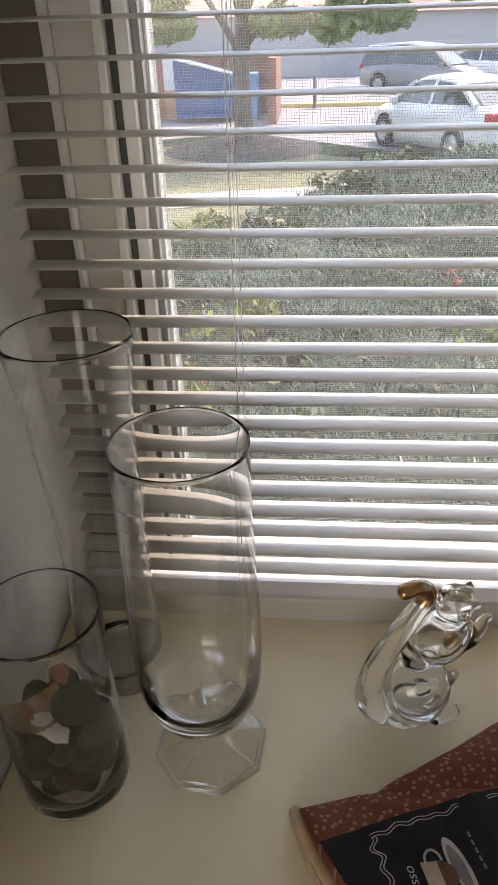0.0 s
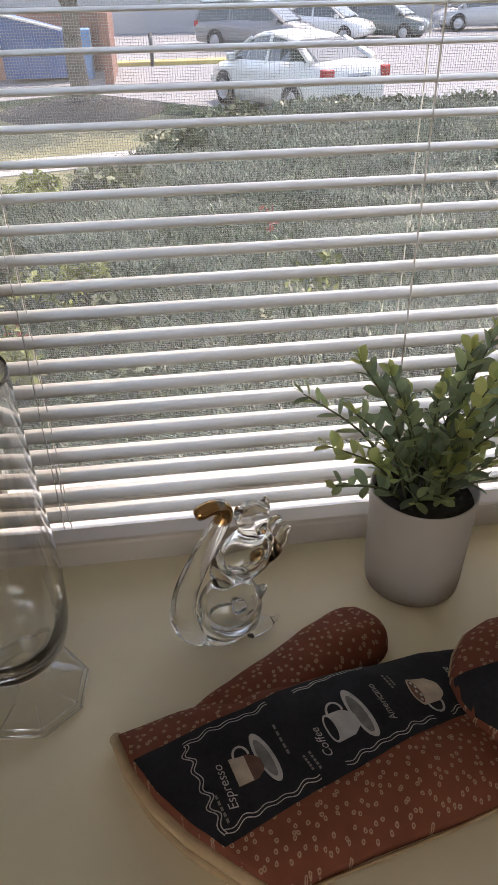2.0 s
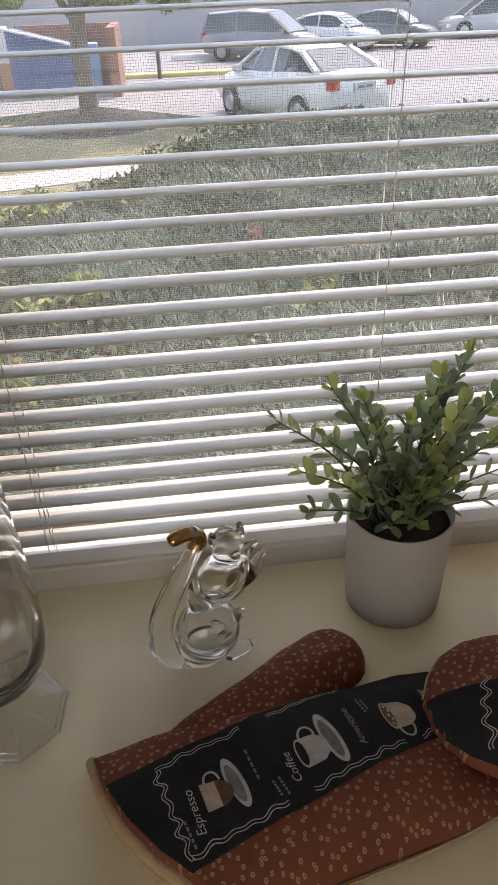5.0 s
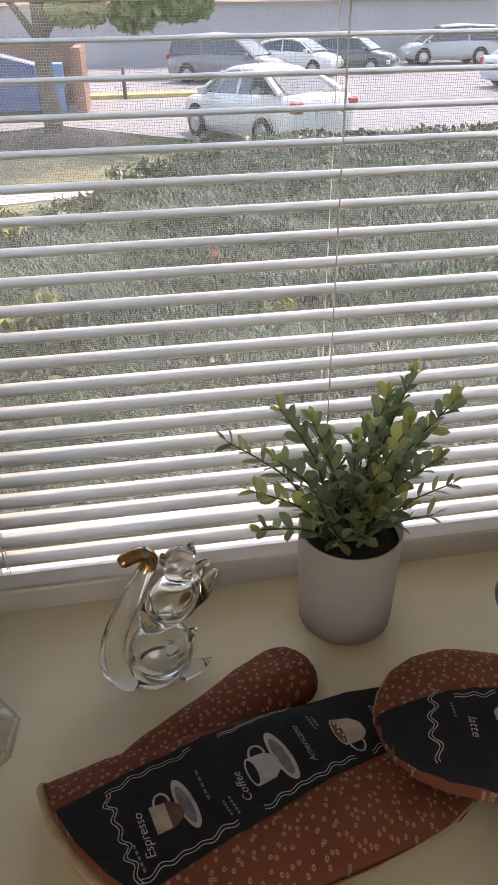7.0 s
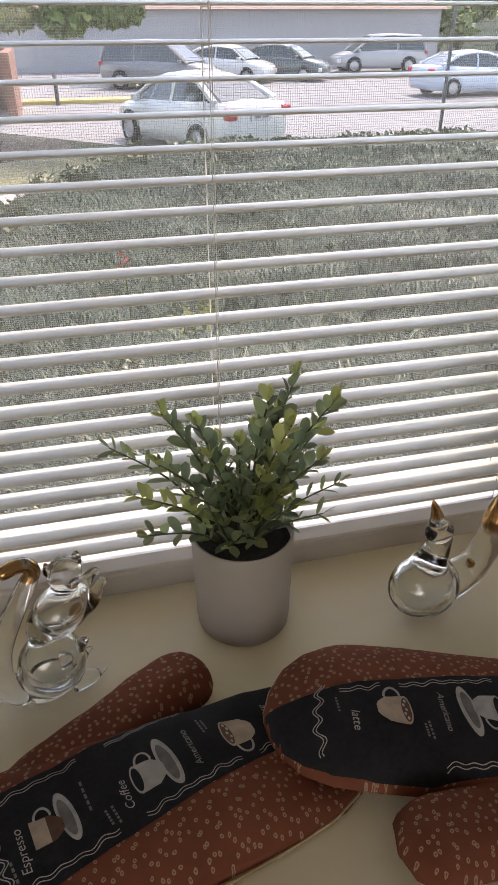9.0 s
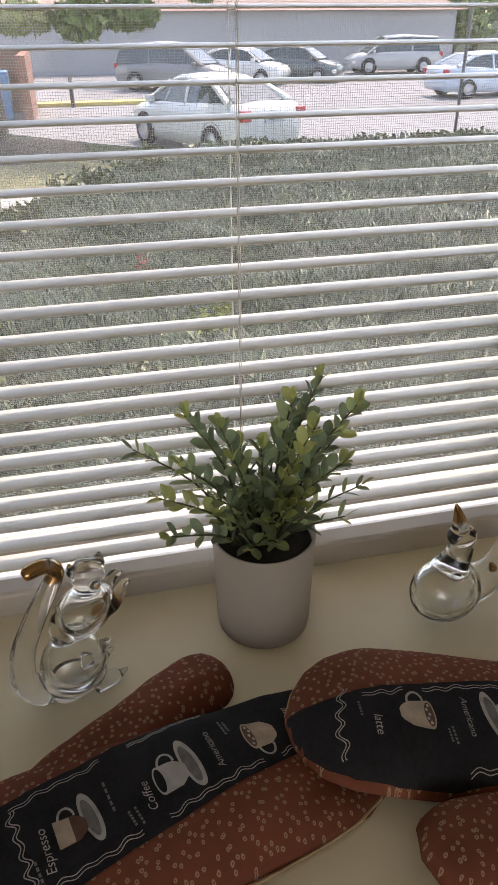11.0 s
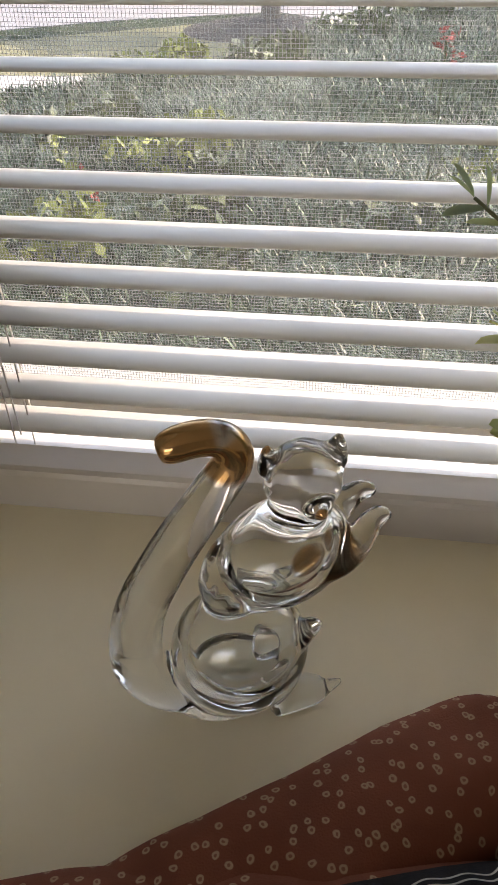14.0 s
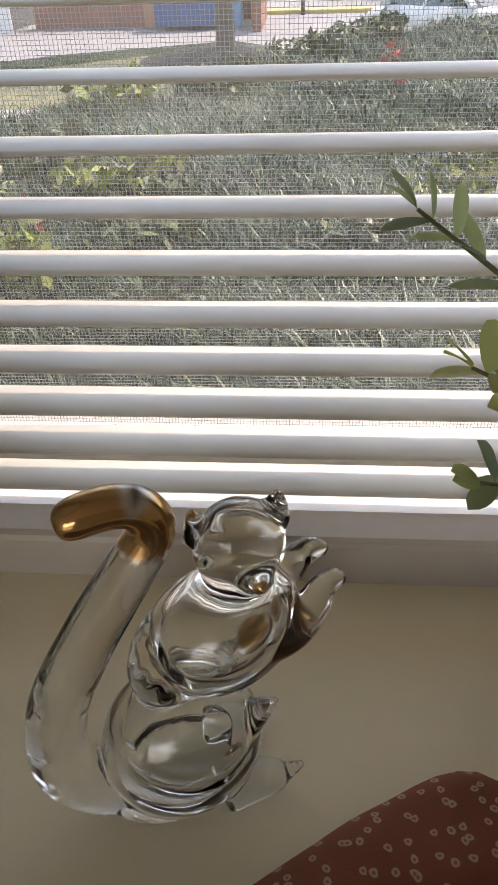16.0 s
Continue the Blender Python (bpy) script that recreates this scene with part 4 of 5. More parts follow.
    for u, v, lw, tl in ((0.0205, -0.030, 0.018, 0.3), (0.071, -0.004, 0.024, 0.05), (0.079, -0.026, 0.012, 0.4), (0.0835, -0.026, 0.014, 0.4), (0.1570, 0.006, 0.014, 0.2), (0.1600, 0.006, 0.010, 0.2), (0.2190, -0.012, 0.012, 0.3)):
        printed("small_print", [q for i in range(5) for q in ribbon([(u - tl * a * 0.3, v + a) for a in (lw * (i / 5 - 0.5), lw * (i / 5 - 0.36))], 0.0016)], M_FAINT)
    return root


PRINT_Z = {"saucer": 0.0011, "saucer_shade": 0.0013, "cup_print": 0.0015, "rim_print": 0.0017, "foam_print": 0.0017, "coffee_print": 0.0019, "froth_print": 0.0021, "handle_print": 0.0016, "chalk_border": 0.0012, "small_print": 0.0012}
mitt((0.1625, 0.2850, 0.0), 16.5, lambda u: 0.0004, lambda u: 0.0320 - 0.021 * max(0.0, min(1.0, (u - 0.15) / 0.07)), "rust quilted oven mitt with black coffee print panel and tan cuff")
mitt((0.6180, 0.2615, 0.0), 169.0, lambda u: 0.0006 + 0.0165 * max(0.0, min(1.0, (u - 0.08) / 0.12)), lambda u: 0.0310, "rust quilted oven mitt resting its tip on the other mitt")

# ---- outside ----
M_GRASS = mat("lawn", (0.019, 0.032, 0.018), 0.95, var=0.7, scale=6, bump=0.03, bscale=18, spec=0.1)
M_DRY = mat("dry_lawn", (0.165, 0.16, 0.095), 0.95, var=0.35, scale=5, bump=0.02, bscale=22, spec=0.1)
M_LOT = mat("pale_asphalt", (0.20, 0.20, 0.21), 0.9, var=0.12, scale=3)
M_WALK = mat("concrete_path", (0.38, 0.36, 0.34), 0.9, var=0.12, scale=7)
M_MULCH = mat("dark_mulch", (0.022, 0.019, 0.017), 0.95, var=0.4, scale=20, bump=0.03, bscale=30)
M_BARK = mat("tree_bark", (0.11, 0.09, 0.075), 0.9, var=0.4, scale=14, bump=0.02, bscale=40)
M_BRICK = mat("red_brown_brick", (0.26, 0.115, 0.085), 0.85, var=0.25, scale=7, bump=0.01, bscale=14)
M_SIDING = mat("grey_siding", (0.36, 0.36, 0.37), 0.7, var=0.06, scale=2)
M_ROOF = mat("reddish_shingle", (0.33, 0.22, 0.19), 0.9, var=0.2, scale=6)
M_BLUE = mat("blue_dumpster_steel", (0.02, 0.085, 0.23), 0.5, var=0.2, scale=4)
M_CRATE = mat("pale_blue_crate", (0.12, 0.33, 0.62), 0.5, var=0.15, scale=5)
M_WHITE = mat("white_render", (0.70, 0.69, 0.67), 0.7, var=0.06, scale=5)
M_DARKB = mat("dark_grey_siding", (0.10, 0.10, 0.10), 0.7, var=0.1, scale=3)
M_SUNLEAF = mat("tree_leaf", (0.15, 0.21, 0.06), 0.6, var=0.4, scale=3, vary_object=0.2)
M_YELLOW = mat("yellow_kerb", (0.52, 0.42, 0.15), 0.8, var=0.2, scale=9)
M_TYRE = mat("tyre_rubber", (0.02, 0.02, 0.02), 0.8)
M_RIM = mat("alloy_rim", (0.45, 0.45, 0.46), 0.35, metal=0.7)
M_CARGLASS = mat("tinted_car_glass", (0.045, 0.06, 0.06), 0.06, var=0.2, scale=2, spec=0.8)
M_LAMP = mat("red_lamp_lens", (0.48, 0.03, 0.03), 0.25)
M_PLATE = mat("plate_grey", (0.45, 0.47, 0.5), 0.5)
M_FLOWER = mat("red_flower", (0.40, 0.10, 0.085), 0.7)
M_WEED = mat("weed_leaf", (0.075, 0.105, 0.04), 0.5, var=0.4, scale=20)
M_BRIGHT = mat("yellow_green_foliage", (0.20, 0.24, 0.06), 0.7, var=0.3, scale=9)

# ground sheet to the horizon
tagged(finish("ground", box(-900, -700, GROUND - 0.3, 900, 1600, GROUND), M_GRASS), "dark rough lawn outside the window", "ground", kind="structure")


def slab(points, h, material, name, label, category):
    """A flat piece of ground from its corners, h above the lawn."""
    b = bmesh.new()
    lo = [b.verts.new((x, y, GROUND - 0.05)) for x, y in points]
    hi = [b.verts.new((x, y, GROUND + h)) for x, y in points]
    b.faces.new(hi)
    for i in range(len(points)):
        j = (i + 1) % len(points)
        b.faces.new((lo[i], lo[j], hi[j], hi[i]))
    bmesh.ops.recalc_face_normals(b, faces=b.faces[:])
    return tagged(finish(name, b, material), label, category, kind="structure")


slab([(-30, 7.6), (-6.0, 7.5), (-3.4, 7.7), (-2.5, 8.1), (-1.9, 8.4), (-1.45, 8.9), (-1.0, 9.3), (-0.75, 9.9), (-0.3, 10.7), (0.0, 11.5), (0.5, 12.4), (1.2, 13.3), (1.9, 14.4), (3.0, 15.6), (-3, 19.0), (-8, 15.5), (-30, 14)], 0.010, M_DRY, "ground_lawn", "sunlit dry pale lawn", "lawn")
slab([(-30, 10.6), (-3.0, 11.6), (1.0, 12.7), (1.0, 13.6), (-3.0, 12.8), (-30, 12.0)], 0.03, M_WALK, "pavement", "pale concrete footpath", "footpath")
slab([(-60, 15.2), (-9, 16.6), (-5.5, 19.2), (-1.6, 21.0), (1.0, 18.4), (2.2, 17.4), (5.2, 15.9), (14, 16.2), (40, 15.5), (80, 60), (-60, 60)], 0.012, M_LOT, "road", "pale sunlit asphalt car park", "car park")
b = lathe([(0.0, 0.24), (0.5, 0.22), (1.3, 0.12), (1.95, 0.0)], 30, (-1.50, 18.1, GROUND + 0.012))
tagged(finish("ground_mulch", b, M_MULCH, smooth=True), "ring of dark mulch round the tree", "mulch", kind="structure")
tagged(finish("kerb", box(-1.2, 27.2, GROUND, 3.6, 27.9, GROUND + 0.14, 0.03), M_YELLOW), "yellow painted kerb island in the car park", "kerb", kind="structure")
tagged(finish("kerb_stop", box(0.8, 33.5, GROUND, 3.6, 33.8, GROUND + 0.22, 0.03), M_WHITE), "white concrete parking stop", "kerb", kind="structure")

# grassy bank outside the window, level by the wall and falling away past a ragged edge
EDGE_X = [-9, -2.0, -0.9, -0.6, -0.32, -0.07, 0.13, 0.25, 0.52, 1.1, 1.8, 2.5, 12]
EDGE_Y = [0.9, 1.0, 1.3, 1.65, 2.1, 2.42, 2.84, 3.05, 3.58, 4.0, 3.9, 3.85, 3.85]


def bank_height(gx_, gy_):
    ye = np.interp(gx_, EDGE_X, EDGE_Y)
    lump = 0.016 * np.sin(gx_ * 7.1 + 1.7 * np.sin(gy_ * 5.3)) + 0.010 * np.sin(gy_ * 13.7 + gx_ * 9.1)
    return np.interp(gy_, [0.66, 1.0, 2.4, 4.0], [-0.075, -0.06, -0.12, -0.15]) + lump - 0.55 * np.maximum(0, gy_ - ye)


gxs = np.concatenate([np.linspace(-9, -1.2, 14), np.linspace(-1.1, 3.2, 110), np.linspace(3.4, 12, 14)])
gys = np.concatenate([np.linspace(YW, 4.6, 110), np.linspace(4.7, 9.0, 14)])
GX, GY = np.meshgrid(gxs, gys)
GZ = np.maximum(bank_height(GX, GY), GROUND - 0.04)
nx_, ny_ = len(gxs), len(gys)
me = bpy.data.meshes.new("ground_bank")
me.from_pydata(np.stack([GX, GY, GZ], 2).reshape(-1, 3).tolist(), [], [(r * nx_ + c, r * nx_ + c + 1, (r + 1) * nx_ + c + 1, (r + 1) * nx_ + c) for r in range(ny_ - 1) for c in range(nx_ - 1)])
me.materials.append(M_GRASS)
for p_ in me.polygons:
    p_.use_smooth = True
tagged(new("ground_bank", me), "raised grassy bank right outside the window", "lawn", kind="structure")

# grass blades on the bank, thick by the window and thinner to its edge
rg = np.random.RandomState(7)
nb = 150000
gy = 0.69 + 3.6 * rg.rand(nb) ** 1.35
gx = 0.25 + (rg.rand(nb) - 0.5) * (1.2 + gy * 0.72) + (gy - 0.7) * 0.22
keep = gy < np.interp(gx, EDGE_X, EDGE_Y) + 0.05
gx, gy = gx[keep], gy[keep]
n = len(gx)
clump = 0.5 + 0.5 * np.sin(gx * 8.3 + 1.9 * np.sin(gy * 6.7)) * np.sin(gy * 9.9 + gx * 3.0)
h = (0.012 + 0.034 * rg.rand(n) ** 2.4) * (0.45 + 1.0 * clump)
ang = rg.rand(n) * 2 * np.pi
lean = h * (0.3 + 1.5 * rg.rand(n))
wd = (0.0007 + 0.0009 * rg.rand(n)) * (0.8 + 0.25 * gy)
base = np.stack([gx, gy, bank_height(gx, gy) - 0.004], 1)
sd = np.stack([-np.sin(ang), np.cos(ang), np.zeros(n)], 1) * wd[:, None]
ln = np.stack([np.cos(ang) * lean, np.sin(ang) * lean, h], 1)
mid = base + ln * np.array([0.4, 0.4, 0.65])
V = np.stack([base - sd, base + sd, mid + sd * 0.8, mid - sd * 0.8, base + ln], 1).reshape(-1, 3)
idx = np.arange(n) * 5
me = bpy.data.meshes.new("tall_grass")
me.from_pydata(V.tolist(), [], [f for i in idx.tolist() for f in ((i, i + 1, i + 2, i + 3), (i + 3, i + 2, i + 4))])
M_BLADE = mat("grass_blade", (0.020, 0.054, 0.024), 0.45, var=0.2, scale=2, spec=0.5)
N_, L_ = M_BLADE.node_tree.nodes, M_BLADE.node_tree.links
# sun glints are painted on: a few random blades get a paler colour
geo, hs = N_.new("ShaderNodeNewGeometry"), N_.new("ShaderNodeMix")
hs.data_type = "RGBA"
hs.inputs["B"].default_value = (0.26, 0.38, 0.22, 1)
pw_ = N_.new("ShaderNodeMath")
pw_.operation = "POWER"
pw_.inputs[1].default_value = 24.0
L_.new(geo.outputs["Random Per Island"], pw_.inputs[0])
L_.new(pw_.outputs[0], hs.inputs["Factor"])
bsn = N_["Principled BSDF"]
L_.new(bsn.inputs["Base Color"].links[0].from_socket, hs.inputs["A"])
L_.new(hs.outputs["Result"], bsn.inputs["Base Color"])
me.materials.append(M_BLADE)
tagged(new("tall_grass", me), "unmown grass, a few blades coloured pale for sun glints", "grass", kind="stuff")


def leaf_cloud(name, centers, count, size, material, seed, parent=None, label="", flat=0.75):
    """Many small leaf cards, each a folded diamond, gathered in clumps."""
    r = np.random.RandomState(seed)
    vs_, fs_ = [], []
    per = count // len(centers)
    for c, rad in centers:
        d = r.normal(size=(per, 3))
        d /= np.linalg.norm(d, axis=1)[:, None]
        q = np.array(c) + d * np.array(rad) * (r.rand(per, 1) ** 0.45)
        for p in q:
            a = r.normal(size=3)
            a /= np.linalg.norm(a)
            e = np.cross(a, r.normal(size=3))
            e /= np.linalg.norm(e) + 1e-9
            s = size * (0.6 + 0.8 * r.rand())
            i = len(vs_)
            vs_ += [tuple(p - a * s), tuple(p + e * s * 0.5), tuple(p + a * s), tuple(p - e * s * 0.5)]
            fs_ += [(i, i + 1, i + 2), (i, i + 2, i + 3)]
    me = bpy.data.meshes.new(name)
    me.from_pydata(vs_, [], fs_)
    me.materials.append(material)
    ob = new(name, me)
    if parent:
        ob.parent = parent
    if label:
        tagged(ob, label)
    return ob


# street tree with low branches
tree = thing("tree", "leafy tree with dark trunk in a mulch ring", "tree", (-1.50, 18.1, GROUND))
part("trunk", tube(spline([(0, 0, 0.0), (0.03, 0, 0.6), (0.0, 0, 1.5), (0.06, 0, 2.4), (0.05, 0, 3.6), (0.0, 0, 5.2)], 16), [0.30, 0.235, 0.22, 0.215, 0.21, 0.20, 0.195, 0.19, 0.18, 0.17, 0.16, 0.14, 0.12, 0.10, 0.08, 0.06], 14), M_BARK, tree, smooth=True)
for tx, ty, tz, z0 in ((-2.2, -0.3, 4.4, 2.0), (2.6, -0.5, 4.2, 2.1), (1.6, 1.4, 5.0, 2.6), (-1.2, 1.2, 5.2, 2.8), (0.6, -1.6, 4.6, 2.4), (3.6, 0.3, 3.9, 2.5)):
    part("limb", tube(spline([(0.03, 0, z0), (tx * 0.4, ty * 0.4, z0 + (tz - z0) * 0.55), (tx, ty, tz)], 8), [0.10, 0.09, 0.075, 0.06, 0.05, 0.04, 0.03, 0.015], 8), M_BARK, tree, smooth=True)
leaf_cloud("crown", [((-2.2, -0.3, 4.1), (1.5, 1.2, 0.9)), ((2.4, -0.5, 4.0), (1.6, 1.2, 0.75)), ((1.4, 1.2, 5.0), (1.6, 1.4, 1.1)), ((-1.2, 1.0, 5.2), (1.6, 1.4, 1.1)), ((0.4, -1.4, 4.9), (1.5, 1.2, 0.9)), ((0, 0, 6.2), (2.0, 1.8, 1.2)),
                     ((4.0, 0.2, 3.75), (1.1, 0.9, 0.55)), ((-3.5, 0.0, 3.7), (1.1, 0.9, 0.6)), ((2.4, -0.8, 3.2), (0.4, 0.3, 0.3)), ((-1.6, -0.6, 3.2), (0.6, 0.4, 0.35)), ((4.9, 0.2, 3.2), (0.4, 0.3, 0.3)), ((-1.8, -0.4, 2.65), (0.9, 0.5, 0.38)), ((0.9, -0.4, 2.65), (0.7, 0.5, 0.32)), ((2.1, -0.5, 2.6), (0.6, 0.4, 0.40)), ((3.2, -0.3, 2.7), (0.7, 0.4, 0.32))], 14500, 0.105, M_SUNLEAF, 3, tree)

# dumpster inside a brick enclosure
dump = thing("dumpster", "blue steel dumpster with sloped lids", "dumpster", (-3.25, 24.2, GROUND + 0.012))
b = bmesh.new()
qa = [b.verts.new((-0.80, y, z)) for y, z in ((-0.7, 0.12), (0.7, 0.12), (0.7, 1.75), (-0.7, 1.75))]
qb = [b.verts.new((0.95, y, z)) for y, z in ((-0.7, 0.12), (0.7, 0.12), (0.7, 1.30), (-0.7, 1.30))]
for i in range(4):
    j = (i + 1) % 4
    b.faces.new((qa[i], qa[j], qb[j], qb[i]))
b.faces.new(qa[::-1])
b.faces.new(qb)
bmesh.ops.recalc_face_normals(b, faces=b.faces[:])
part("bin_body", b, M_BLUE, dump)
for x in (-0.78, -0.2, 0.35, 0.9):
    part("rib", box(x, -0.745, 0.12, x + 0.06, -0.702, 1.28), M_BLUE, dump)
part("lid", tube([(-0.85, -0.72, 1.78), (0.98, -0.72, 1.34)], 0.035, 6), M_WHITE, dump, "pale lid edge")
part("fork_pocket", box(0.95, -0.5, 0.6, 1.15, 0.5, 0.85, 0.01), M_CRATE, dump)
tagged(finish("recycling_crate", box(-1.95, 24.0, GROUND + 0.012, -1.55, 24.7, GROUND + 1.32, 0.03), M_CRATE), "pale blue upright recycling bin beside the dumpster", "recycling bin")
enc = thing("brick_enclosure", "red brown brick bin enclosure with pale pillar", "enclosure", (0, 0, GROUND + 0.012))
part("brick_wall", box(-8.0, 24.6, 0, -4.55, 24.85, 1.75), M_BRICK, enc)
part("brick_wall", box(-4.2, 26.0, 0, -0.9, 26.25, 1.75), M_BRICK, enc)
part("brick_wall", box(-1.15, 22.7, 0, -0.9, 26.0, 1.75), M_BRICK, enc)
part("pillar", box(-4.55, 24.4, 0, -4.2, 24.9, 0.85, 0.02), mat("orange_brick", (0.45, 0.22, 0.14), 0.85, var=0.2, scale=8), enc)
part("pillar", box(-4.55, 24.4, 0.854, -4.2, 24.9, 1.80, 0.02), M_WHITE, enc, "pale painted upper pillar")
tagged(finish("bollard", tube([(0.25, 27.0, GROUND), (0.25, 27.0, GROUND + 1.0)], 0.07, 12), M_DARKB, smooth=True), "thin dark steel post by the kerb", "post")
tagged(finish("sign_post", tube([(7.9, 14.2, GROUND), (7.9, 14.2, GROUND + 3.0)], 0.035, 10), M_DARKB, smooth=True), "thin dark sign post at the lawn edge", "post")


def house(name, label, x0, x1, y0, y1, h, wall, roof, ridge, eave=0.4):
    t = thing(name, label, "building", (0, 0, GROUND))
    part("wall", box(x0, y0, 0, x1, y1, h), wall, t)
    b = bmesh.new()
    ym = (y0 + y1) / 2
    c = [(x0 - eave, y0 - eave, h), (x1 + eave, y0 - eave, h), (x1 + eave, y1 + eave, h), (x0 - eave, y1 + eave, h), (x0 + 5, ym, h + ridge), (x1 - 5, ym, h + ridge)]
    w = [b.verts.new(p) for p in c]
    for f in ((0, 1, 5, 4), (2, 3, 4, 5), (0, 4, 3), (1, 2, 5), (0, 3, 2, 1)):
        b.faces.new([w[i] for i in f])
    bmesh.ops.recalc_face_normals(b, faces=b.faces[:])
    part("roof", b, roof, t)
    z = 0.2
    laps = bmesh.new()
    while z < h - 0.1:
        box(x0, y0 - 0.03, z, x1, y0 - 0.002, z + 0.03, bm=laps)
        z += 0.3
    part("siding_laps", laps, wall, t)
    return t


house("long_building", "long grey sided building with reddish roof behind the cars", -14, 22.5, 43, 56, 2.9, M_SIDING, M_ROOF, 3.2)
hs1 = house("grey_building", "dark grey sided building with pale corner boards", -26, -8.6, 24.0, 34, 3.0, M_DARKB, M_ROOF, 2.6)
part("corner_board", box(-9.1, 23.9, 0, -8.5, 24.0, 3.0), M_WHITE, hs1)

# far trees beyond the buildings
rt = random.Random(9)
for i, (tx, ty, th) in enumerate(((26, 50, 6.0), (31, 56, 7.0), (37, 60, 8.0), (44, 58, 7.0), (29, 62, 8.5), (52, 66, 8.0), (-22, 52, 9.0), (-12, 62, 9.0), (2, 66, 9.5), (16, 68, 9.0))):
    t = thing("tree", "far leafy tree behind the car park", "tree", (tx, ty, GROUND), group="far trees")
    part("trunk", tube([(0, 0, 0), (0.1, 0, th * 0.3), (0, 0.1, th * 0.7)], [0.3, 0.22, 0.1], 8), M_BARK, t)
    leaf_cloud("crown", [((rt.uniform(-2, 2), rt.uniform(-1, 1), th * rt.uniform(0.28, 0.95)), (rt.uniform(1.4, 2.4), 1.6, rt.uniform(0.9, 1.5))) for _ in range(9)], 1800, 0.34, M_SUNLEAF, 20 + i, t)


